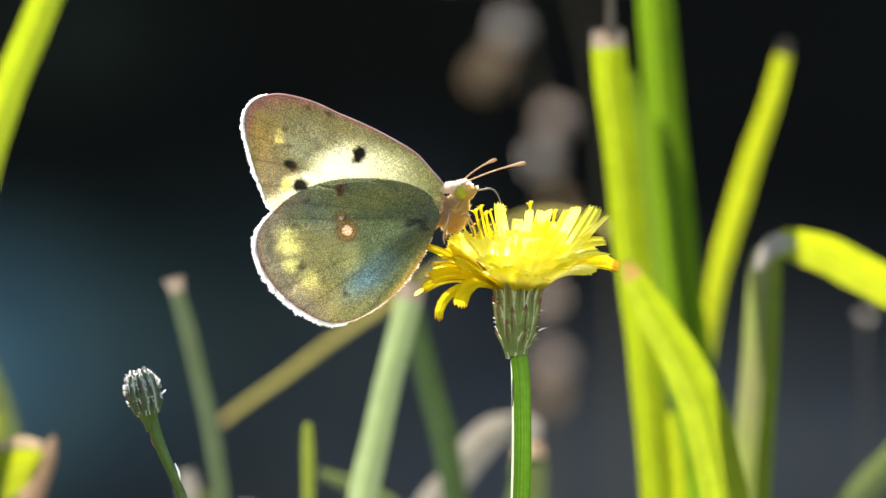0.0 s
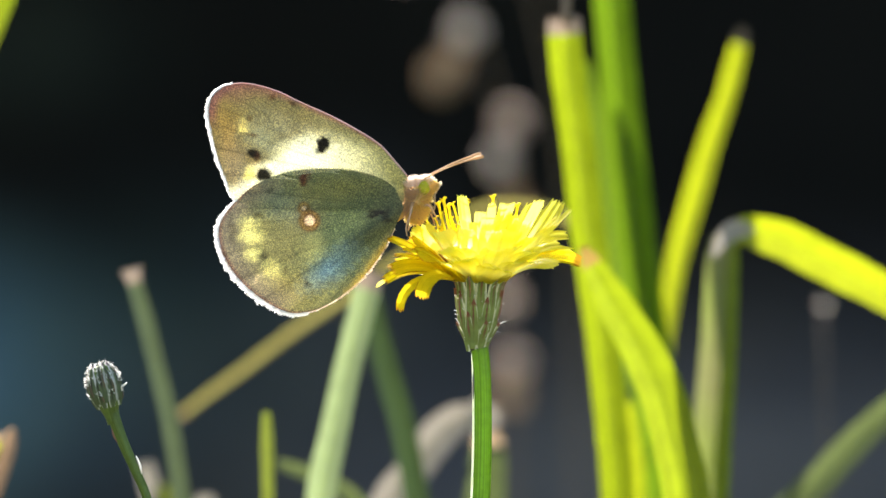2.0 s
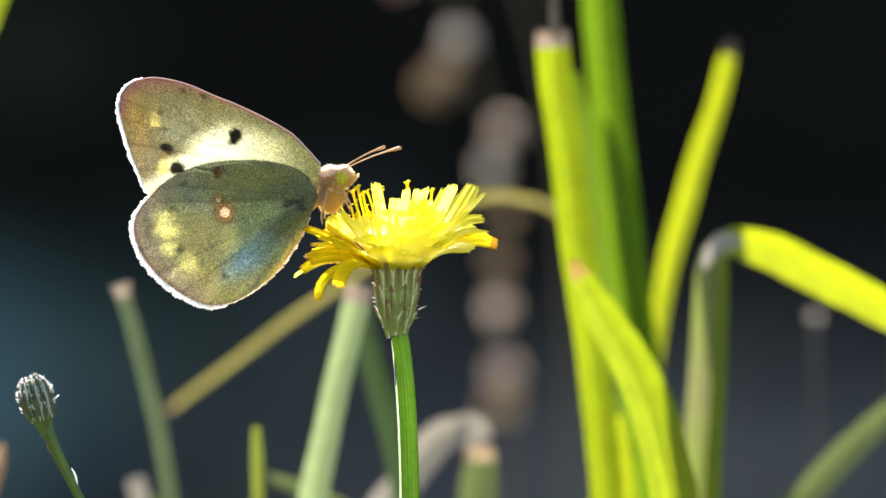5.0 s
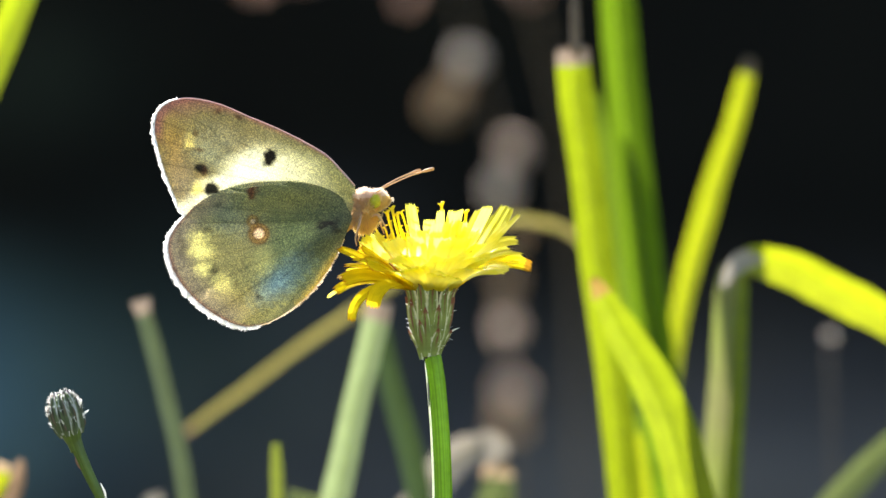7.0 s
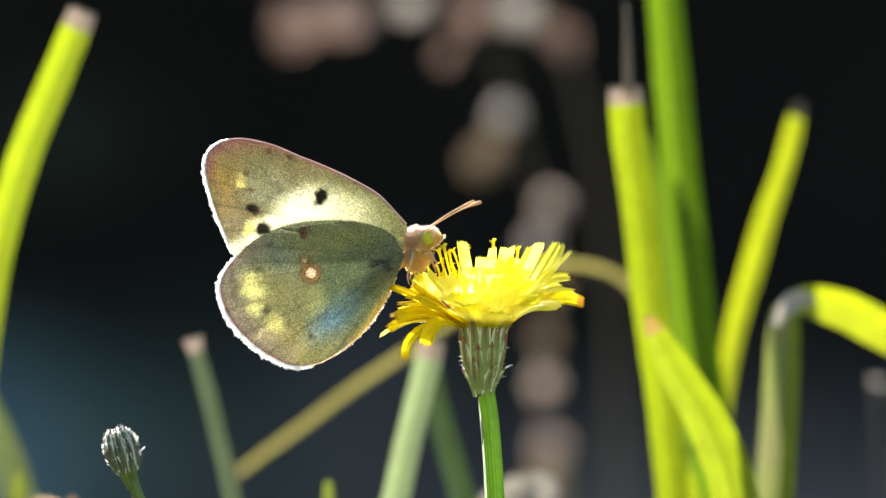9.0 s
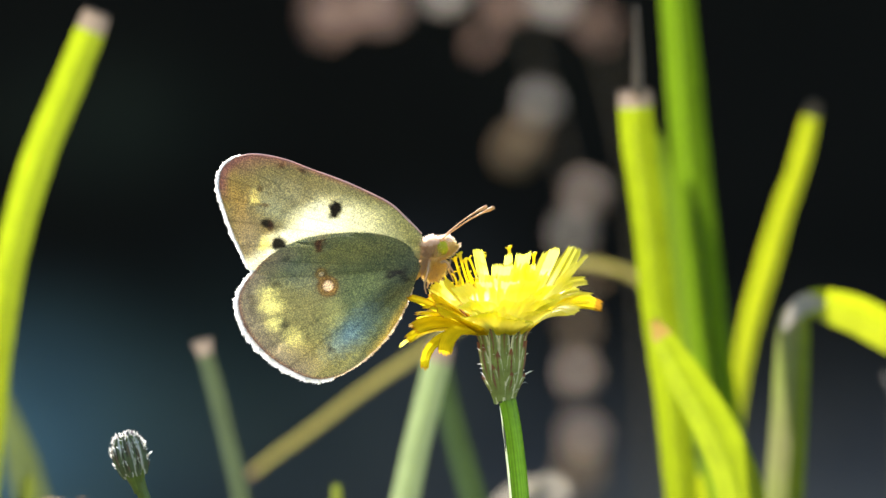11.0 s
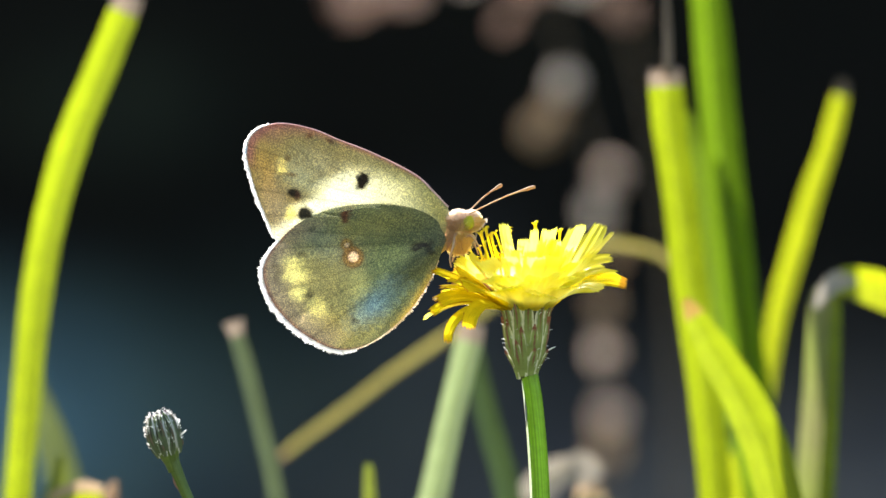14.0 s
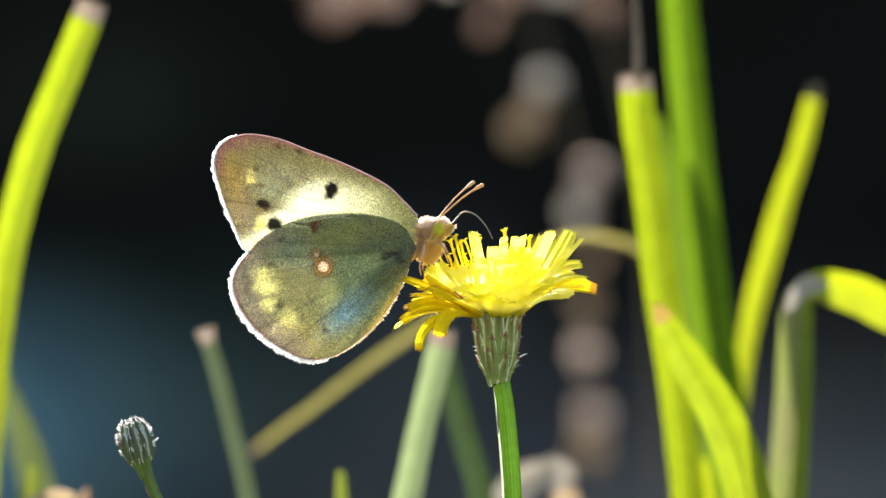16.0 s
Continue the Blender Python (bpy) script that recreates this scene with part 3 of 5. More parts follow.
def seed_stalk():
    st = new("dried_seed_stalk")
    st.matrix_basis = pose(0.0287, 0.75, 0)
    tagged(st, "dead brown stalk with clusters of papery seed heads", "dry plant")
    part("stem", tube("stem", [(0, 0, -4), (-2, 0, 120), (-3, 0, 213), (-4, 0, 240), (-4, 0, 270), (-12, 0, 298), (-20, 0, 330), (-24, 0, 352)], [0.8, 0.7, 0.6, 0.5, 0.5, 0.4, 0.4, 0.3], M_STALK, 40, 8), st)
    spec = [(-12.9, 295.5, 3.5, M_SEED_GREY, 48), (-19.0, 284, 4.2, M_SEED, 60), (-15.5, 289, 3.2, M_SEED, 24), (-1.6, 273.0, 3.6, M_SEED_PINK, 70), (-4.8, 263.5, 3.6, M_SEED_GREY, 38),
            (-1.0, 253.0, 3.4, M_SEED, 16), (-3.5, 241.0, 4.0, M_SEED, 26), (-3.4, 229.4, 4.0, M_SEED_PINK, 34), (-2.0, 213.5, 4.9, M_SEED_PINK, 120), (-2.4, 205.5, 5.0, M_SEED, 26)]
    for i, (x, z, r, mat, count) in enumerate(spec):
        tagged(part("seed_head", papery_cluster(r * (1.0 if z > 260 else 0.86), mat, int(count * (2.2 if z > 260 else 1.5)), 11 + i), st, m=pose(x * MM, (-1.0 + 0.7 * (i % 3)) * MM, z * MM)), kind="stuff")
    return st


def leafy_twig():
    tw = new("dry_twig")
    tw.matrix_basis = pose(0.0, 0.78, 0)
    tagged(tw, "reddish dead twig with withered leaves, leaning across", "dry plant")
    part("stem", tube("stem", [(52, 10, -4), (46, 8, 160), (38, 4, 290), (24, 0, 322), (-6, 0, 328), (-42, 0, 321)], [0.9, 0.8, 0.6, 0.5, 0.4, 0.3], M_STALK, 40, 8), tw)
    spec = [(-37, 319, 6.5, 40), (-25, 321, 6.0, 36), (-8, 325, 4.2, 40), (8, 323, 5.5, 26), (20, 323, 4.6, 40), (30, 316, 5.0, 14), (2, 313, 4.0, 10)]
    for i, (x, z, r, count) in enumerate(spec):
        part("withered_leaf", papery_cluster(r, M_SEED_GREY if i in (2, 4) else M_SEED_ROSY, count, 41 + i), tw, m=pose(x * MM, 0, z * MM))
    return tw


seed_stalk()
leafy_twig()
weed = new("pale_weed")
weed.matrix_basis = pose(0.0675, 0.27, 0)
tagged(weed, "small pale dried weed head on a thin stalk", "dry plant")
part("stem", tube("stem", [(4, 0, -4), (2, 0, 120), (0, 0, 234.8)], [0.4, 0.3, 0.15], M_STALK, 14, 6), weed)
part("seed_head", papery_cluster(1.1, M_SEED_GREY, 16, 77), weed, m=pose(0, 0, 0.2348))


# ---- the flower ----
def ligule(length, width, bend, cup, mat, seed, roll=0.0):
    """One strap-shaped floret along +x with five blunt teeth at its end."""
    rnd = random.Random(seed)
    verts, uvs, nu, nv = [], [], 11, 11
    ang, x, z = 0.0, 0.0, 0.0
    tooth = [rnd.uniform(0.5, 1.0) for _ in range(5)]
    twist = rnd.uniform(-0.35, 0.35)
    step = length / (nu - 1)
    for i in range(nu):
        u = i / (nu - 1)
        w = width / 2 * (0.38 + 0.62 * math.sin(min(1.0, u * 1.35) * math.pi / 2)) * (1 - 0.12 * max(0, u - 0.8) / 0.2)
        for j in range(nv):
            v = -1 + 2 * j / (nv - 1)
            dx = 0.0
            if i == nu - 1:
                dx = (0.042 * length * tooth[min(j // 2, 4)] if j % 2 else -0.012 * length) - 0.25 * w * v * v
            tw = twist * u + radians(roll) * min(1.0, u * 2.5)
            yy, zz = v * w * math.cos(tw), cup * w * v * v + v * w * math.sin(tw) + 0.05 * w * math.cos(v * 9)
            verts.append((x + dx * math.cos(ang) - zz * math.sin(ang), yy, z + dx * math.sin(ang) + zz * math.cos(ang)))
            uvs.append((j / (nv - 1), u))
        ang += radians(bend) / (nu - 1) * (0.4 + 1.2 * u)
        x, z = x + step * math.cos(ang), z + step * math.sin(ang)
    return mesh_of("petal", verts, grid_faces(nu, nv), mat, uvs)


def vase(z):
    """Radius of the flower's green cup at a height, in millimetres."""
    return float(np.interp(z, [-7.2, -6.2, -4.6, -2.5, 0.0, 1.0, 1.9, 2.6, 3.6], [0.95, 1.20, 1.86, 2.22, 2.40, 2.85, 3.6, 4.5, 5.8]))


def bract(z0, z1, width, lift, mat, seed, profile=vase):
    """A pointed green scale that lies on the cup from z0 to z1, facing +x."""
    rnd = random.Random(seed)
    verts, uvs, nu, nv = [], [], 9, 5
    for i in range(nu):
        u = i / (nu - 1)
        z = z0 + (z1 - z0) * u
        w = width / 2 * (math.sin(math.pi * (0.16 + 0.84 * u) ** 0.9) ** 0.8 if u < 1 else 0.03)
        r = profile(z) + 0.10 + lift * u * u
        for j in range(nv):
            v = -1 + 2 * j / (nv - 1)
            a = v * w / max(r, 0.5)
            rr = r + 0.26 * (1 - v * v) - 0.10
            verts.append((rr * math.cos(a), rr * math.sin(a), z + rnd.uniform(-0.02, 0.02)))
            uvs.append((j / (nv - 1), u))
    return mesh_of("bract", verts, grid_faces(nu, nv), mat, uvs)


def revolved(name, zs, radius, mat, sides=28):
    verts, uvs = [], []
    for i, z in enumerate(zs):
        for j in range(sides):
            a = 2 * math.pi * j / sides
            verts.append((radius(z) * math.cos(a), radius(z) * math.sin(a), z))
            uvs.append((j / sides, i / (len(zs) - 1)))
    faces = grid_faces(len(zs), sides, True)
    faces.append(tuple(range(sides))[::-1])
    faces.append(tuple((len(zs) - 1) * sides + j for j in range(sides)))
    return mesh_of(name, verts, faces, mat, uvs)


def yellow_flower():
    fl = new("yellow_flower")
    tagged(fl, "bright yellow composite flower on a ribbed green stem", "flower")
    stem = part("stem", tube("stem", [(0.35, 0, -6.8), (0.75, 0, -10), (1.15, 0, -19), (0.9, 0, -40), (-1, 1, -110), (-3, 2, -250)], [0.98, 0.98, 1.0, 1.02, 1.15, 1.3], M_STEM, 60, 20, 0.05), fl, "fluted green stem")
    part("cup", revolved("cup", [-7.2 + 0.5 * i for i in range(19)], lambda z: vase(z) - (0.22 if z < -7.0 else 0.02), M_CUP), fl, "green flower cup")
    rnd = random.Random(5)
    # three rows of overlapping scales
    for row, (count, z0, z1, w, lift) in enumerate([(13, -4.8, 3.3, 1.45, 0.0), (9, -6.3, -0.6, 1.75, 0.14), (7, -7.1, -3.4, 1.55, 0.16)]):
        kinds = [bract(z0 + rnd.uniform(-0.3, 0.3), z1 + rnd.uniform(-0.7, 0.7), w, lift + 0.12 * row, M_BRACT, 20 + row * 5 + k) for k in range(4)]
        ribs = []
        for k in range(4):
            zt = z1 - 0.3 - 0.5 * k / 4
            pts = [(vase(z) + 0.27 + (lift + 0.12 * row) * ((z - z0) / (z1 - z0)) ** 2, 0.0, z) for z in np.linspace(z0 + (z1 - z0) * 0.45, zt, 5)]
            ribs.append(tube("rib", pts, [0.03, 0.10, 0.13, 0.11, 0.02], M_RIB, 8, 5))
        for i in range(count):
            m = pose(0, 0, 0, 0, 0, 360 * (i + 0.37 * row) / count + rnd.uniform(-5, 5))
            b = part("bract", kinds[i % 4], fl, m=m)
            if (i + row) % 3 == 0:
                part("rib", ribs[i % 4], b, "dark reddish midrib")
    # a few stiff hairs on the cup
    hairs = []
    for _ in range(70):
        a, z = rnd.uniform(0, 2 * math.pi), rnd.uniform(-6, 1.0)
        r = vase(z) + 0.2
        hairs.append(((r * math.cos(a), r * math.sin(a), z), (math.cos(a), math.sin(a), rnd.uniform(-0.2, 0.9)), rnd.uniform(0.25, 0.7), 0.03))
    hairs.append(((2.5, -0.9, -4.0), (0.8, -0.2, 0.45), 0.95, 0.085))
    hairs.append(((-2.4, -0.6, -1.2), (-0.8, -0.2, 0.5), 0.6, 0.05))
    part("hairs", strands("hairs", hairs, M_HAIR), fl, "stiff white hairs")
    # added pale strip that imitates rim light on the stem's left edge
    rim_strip = [(-0.54, 0.1, -7.5), (-0.28, 0.0, -10), (0.08, 0.0, -19), (-0.20, 0.0, -40), (-1.6, 0.8, -80)]
    part("rim_strip", tube("rim_strip", rim_strip, [0.06, 0.15, 0.18, 0.18, 0.08], M_RIM_LIGHT, 30, 6), stem, "pale translucent strip along the stem, built as its rim light")
    # two small scales on the stem
    for z, x, le in ((-9.3, -0.20, 3.4), (-24.6, 2.0, 1.4)):
        part("stem_scale", tube("stem_scale", [(x, -0.2, z - le), (x, -0.25, z - le * 0.4), (x - 0.04 * (1 if x < 0 else -1), -0.2, z)], [0.05, 0.16, 0.04], M_RIB if x > 0 else M_DRY, 8, 6), stem, "small dry scale")
    # florets by the way they face: azimuth, reach and height of the tip, droop, width
    def floret(az, reach, tip_z, droop, width, mat, note="", roll=0.0):
        rim = min(1.0, max(0.0, (reach - 2.0) / 7.0))
        base, low = 0.6 + 2.1 * rim, 1.9 - 1.4 * rim
        a, d = math.atan2(tip_z - low, reach - base), radians(droop)
        length = math.hypot(reach - base, tip_z - low) * (d / 2 / math.sin(d / 2) if abs(d) > 0.02 else 1.0)
        me = ligule(length, width, droop, rnd.uniform(0.05, 0.4), mat, rnd.randrange(10000), roll)
        m = pose(base * math.cos(radians(az)) * MM, base * math.sin(radians(az)) * MM, low * MM, 0, 0, az)
        part("petal", me, fl, note, m @ pose(0, 0, 0, 0, -math.degrees(a) + 0.4 * droop, 0) @ pose(0, 0, 0, rnd.uniform(-12, 12), 0, 0))

    def sweep(a0, a1, count, reach, tip_z, droop, width, mat):
        for k in range(count):
            az = a0 + (a1 - a0) * (k + 0.5) / count + rnd.uniform(-4, 4)
            floret(az, reach * rnd.uniform(0.9, 1.06), tip_z + rnd.uniform(-0.6, 0.6), droop + rnd.uniform(-16, 12), width * rnd.uniform(0.8, 1.12), mat)

    sweep(232, 318, 7, 9.2, 2.7, -44, 3.3, M_PETAL)          # the rim that faces the open side
    sweep(228, 322, 5, 8.9, 4.5, -30, 3.1, M_PETAL)
    sweep(222, 335, 5, 7.8, 6.3, -16, 2.8, M_PETAL)
    sweep(240, 340, 4, 5.7, 7.9, -4, 2.4, M_PETAL)
    sweep(250, 350, 4, 3.5, 9.0, 4, 1.6, M_PETAL)
    sweep(20, 150, 8, 9.2, 3.9, -42, 3.2, M_PETAL)           # the rim on the far side
    for az, reach, z, droop, width in ((322, 7.9, 10.0, 4, 2.3), (15, 9.0, 10.1, 6, 2.6), (349, 10.0, 9.1, -8, 1.1), (4, 9.7, 6.3, -66, 2.4), (330, 9.8, 2.9, -58, 3.3),
                                       (338, 9.2, 8.1, -12, 2.4), (24, 8.3, 9.0, 2, 2.5), (312, 9.4, 4.0, -48, 3.0), (25, 9.8, 5.2, -48, 3.0), (300, 6.4, 9.6, 3, 2.0),
                                       (346, 7.0, 9.7, 4, 2.2), (8, 5.6, 9.6, 5, 1.9), (300, 4.6, 9.5, 6, 1.1), (325, 3.6, 9.4, 8, 1.0), (20, 3.0, 9.3, 8, 1.1),
                                       (232, 4.1, 10.2, 6, 2.0), (214, 7.6, 6.7, -14, 2.6), (190, 8.0, 6.2, -14, 2.6), (168, 7.6, 6.4, -14, 2.6)):
        floret(az, reach, z, droop, width, M_PETAL, roll=34 * math.cos(radians(az)))
    for az, reach, z, droop, width in ((186, 10.6, 5.0, -18, 3.0), (197, 11.0, 0.4, -66, 1.9), (206, 10.7, 1.6, -60, 2.1), (180, 10.4, 2.0, -62, 2.2), (164, 9.8, 2.8, -56, 2.8),
                                       (212, 10.1, 3.9, -34, 3.2), (224, 9.8, 3.1, -40, 3.2), (152, 9.6, 3.6, -44, 2.8), (192, 9.8, 3.2, -44, 3.0), (204, 8.6, 5.2, -24, 3.0), (176, 8.6, 4.6, -30, 3.0)):
        floret(az, reach, z, droop, width, M_PETAL_BACK, "ochre floret with fine dark edges", -24)
    for az, reach, z, droop, width in ((199, 9.3, -2.8, -110, 1.6), (221, 9.2, -1.3, -106, 1.9)):
        floret(az, reach, z, droop, width, M_PETAL_BACK, "ochre drooping floret with a brown worn tip", -44)
    floret(172, 11.6, -0.2, -58, 1.2, M_PETAL, "narrow floret that hangs down")
    floret(350, 11.3, 3.3, -72, 1.9, M_PETAL_WORN, "floret with a curled brown tip", 30)
    floret(356, 10.2, 4.4, -64, 2.4, M_PETAL, roll=30)
    # taller styles that stand clear of the florets, by their tips
    for x, z, y in ((1.18, 10.64, -0.6), (-4.44, 10.09, -1.2), (-5.00, 9.62, -0.4), (-3.86, 9.42, -1.6), (-1.75, 9.68, 0.4), (3.99, 9.78, -0.8), (5.88, 9.97, 0.3)):
        le = z - 2.0
        part("style", tube("style", [(x * 0.55, y * 0.5, 2.0), (x * 0.8, y * 0.8, 2 + le * 0.5), (x * 0.97, y, 2 + le * 0.86), (x, y, z - 0.15), (x + 0.3, y, z)], [0.12, 0.14, 0.15, 0.2, 0.07], M_STYLE, 14, 6), fl, "thin curled yellow style")
        part("style_branch", tube("style_branch", [(x * 0.97, y, 2 + le * 0.86), (x - 0.2, y + 0.1, z - 0.35), (x - 0.5, y + 0.2, z - 0.15)], [0.1, 0.1, 0.05], M_STYLE, 8, 6), fl, "short curled end of a style")
    # forked styles that stand out of the middle
    for i in range(26):
        if i < 12:
            px, py, az, e, le = rnd.uniform(-4.6, -2.0), rnd.uniform(-2.5, 1.5), rnd.uniform(120, 250), rnd.uniform(58, 88), rnd.uniform(4.2, 6.6)
        else:
            px, py, az, e, le = rnd.uniform(-1.8, 1.8), rnd.uniform(-1.8, 1.8), rnd.uniform(0, 360), rnd.uniform(50, 85), rnd.uniform(5.6, 8.0)
        cu = rnd.uniform(-0.5, 0.5)
        body = [(0, 0, 0), (le * 0.5, cu * 0.3, 0.1), (le * 0.85, cu * 0.5, 0.2), (le, cu, 0.1), (le * 1.02, cu + 0.35, -0.25)]
        st = part("style", tube("style", body, [0.14, 0.13, 0.12, 0.15, 0.06], M_STYLE, 14, 6), fl, "thin curled yellow style",
                  pose(px * MM, py * MM, 2.0 * MM, 0, 0, az) @ pose(0, 0, 0, 0, -e, 0))
        part("stigma", tube("stigma", [(le, cu, 0.1), (le + 0.28, cu - 0.1, 0.35), (le + 0.2, cu - 0.2, 0.6)], [0.10, 0.08, 0.04], M_STYLE, 6, 5), st)
    return fl, stem


flower, flower_stem = yellow_flower()


# ---- the flower bud ----
def bud_shape(z):
    return float(np.interp(z, [-4.6, -3.6, -2.6, -1.6, 0.0, 1.2, 2.2, 2.9], [0.72, 0.80, 1.14, 1.56, 1.80, 1.66, 1.18, 0.42]))


def closed_bud():
    bd = new("flower_bud")
    tagged(bd, "closed grey-green flower bud with woolly white edges on a thin stem", "flower bud")
    rnd = random.Random(9)
    part("stem", tube("stem", [(0.95, 0, -2.8), (1.36, 0, -4.1), (2.40, 0, -6.68), (3.8, 0, -9.7), (5.0, 0, -12.4), (9.5, 0, -30), (14, 1, -90), (17, 2, -240)], [0.80, 0.74, 0.66, 0.56, 0.55, 0.56, 0.62, 0.75], M_BUDSTEM, 60, 12, 0.05), bd)
    part("cup", revolved("cup", [-4.4 + 0.36 * i for i in range(20)], lambda z: bud_shape(z) - 0.05, M_BUDSTEM, 22), bd, "tight green cup", pose(0, 0, 0, 0, -15, 0))
    wool = []
    for row, (count, z0, z1, w, lift) in enumerate([(11, -1.9, 2.7, 1.25, 0.02), (9, -2.2, 1.3, 1.1, 0.06), (7, -2.5, -0.5, 0.9, 0.10)]):
        kinds = [bract(z0, z1 + rnd.uniform(-0.4, 0.3), w, lift, M_BUD, 60 + 5 * row + k, bud_shape) for k in range(3)]
        for i in range(count):
            az = 360 * (i + 0.4 * row) / count + rnd.uniform(-6, 6)
            part("bract", kinds[i % 3], bd, m=pose(0, 0, 0, 0, -15, 0) @ pose(0, 0, 0, 0, 0, az))
            if (i + row) % 2 == 0:
                zs = np.linspace(z0 + (z1 - z0) * 0.35, z1 - 0.5, 5)
                streak = [(bud_shape(z) + 0.22 + lift * ((z - z0) / (z1 - z0)) ** 2, 0.25, z) for z in zs]
                part("rib", tube("rib", streak, [0.03, 0.09, 0.11, 0.08, 0.02], M_STALK, 8, 5), bd, "dark brown streak", pose(0, 0, 0, 0, -15, 0) @ pose(0, 0, 0, 0, 0, az))
            for k in range(22):
                z = z0 + (z1 - z0) * rnd.uniform(0.4, 1.0) ** 0.45
                u = (z - z0) / (z1 - z0)
                a = radians(az) + rnd.choice((-1, 1)) * w / 2 * (1 - 0.7 * u) / max(bud_shape(z), 0.5)
                r = bud_shape(z) + 0.16 + lift * u
                wool.append(((r * math.cos(a), r * math.sin(a), z), (math.cos(a) * 0.6 + rnd.uniform(-0.7, 0.7), math.sin(a) * 0.6 + rnd.uniform(-0.4, 0.4), rnd.uniform(0.3, 1.0)), rnd.uniform(0.2, 0.52), 0.02))
    part("wool", strands("wool", wool, M_HAIR), bd, "white woolly edge hairs", pose(0, 0, 0, 0, -15, 0))
    for x, z, dx, dz in ((1.95, -0.1, 0.7, 0.62), (1.65, 1.05, 0.25, 0.7)):
        part("hair", tube("hair", [(x, -0.8, z), (x + dx * 0.5, -0.85, z + dz * 0.5), (x + dx, -0.9, z + dz)], [0.08, 0.13, 0.06], M_HAIR, 6, 5), bd, "stiff white hair")
    for x, z, le, mat in ((1.05, -4.6, 2.0, M_RIB), (1.62, -6.2, 0.8, M_HAIR), (3.70, -7.9, 2.0, M_HAIR)):
        s = -1 if mat is M_RIB else 1
        part("stem_scale", tube("stem_scale", [(x + s * 0.1, -0.35, z), (x + 0.35 + s * 0.2, -0.4, z - le * 0.5), (x + 0.75, -0.3, z - le)], [0.05, 0.14, 0.04], mat, 8, 5), bd, "small scale on the stem")
    return bd


bud = closed_bud()


# ---- the butterfly ----
def soft(d, edge):
    return np.clip(0.5 - d / edge, 0, 1)


def oval(x, z, cx, cz, rx, rz, edge=0.35, turn=0.0):
    c, s = math.cos(radians(turn)), math.sin(radians(turn))
    u, v = (x - cx) * c + (z - cz) * s, -(x - cx) * s + (z - cz) * c
    wob = 1 + 0.16 * np.sin(5.3 * u + 2.1 * v + cx) * np.cos(4.1 * v - cz)
    return soft((np.sqrt((u / rx) ** 2 + (v / rz) ** 2) * wob - 1) * min(rx, rz), edge)


def blend(col, mask, to, amount=1.0):
    k = (mask * amount)[:, None]
    return col * (1 - k) + np.array(to) * k


def ragged(x, z, amount):
    """The same places shifted a little to and fro, for uneven edges."""
    n1 = np.array([noise.noise(Vector((a * 1.6, b * 1.6, 0.5))) + 0.6 * noise.noise(Vector((a * 5.0, b * 5.0, 7.0))) for a, b in zip(x, z)])
    n2 = np.array([noise.noise(Vector((a * 1.6, b * 1.6, 9.5))) + 0.6 * noise.noise(Vector((a * 5.0, b * 5.0, 3.0))) for a, b in zip(x, z)])
    return x + amount * n1, z + amount * n2


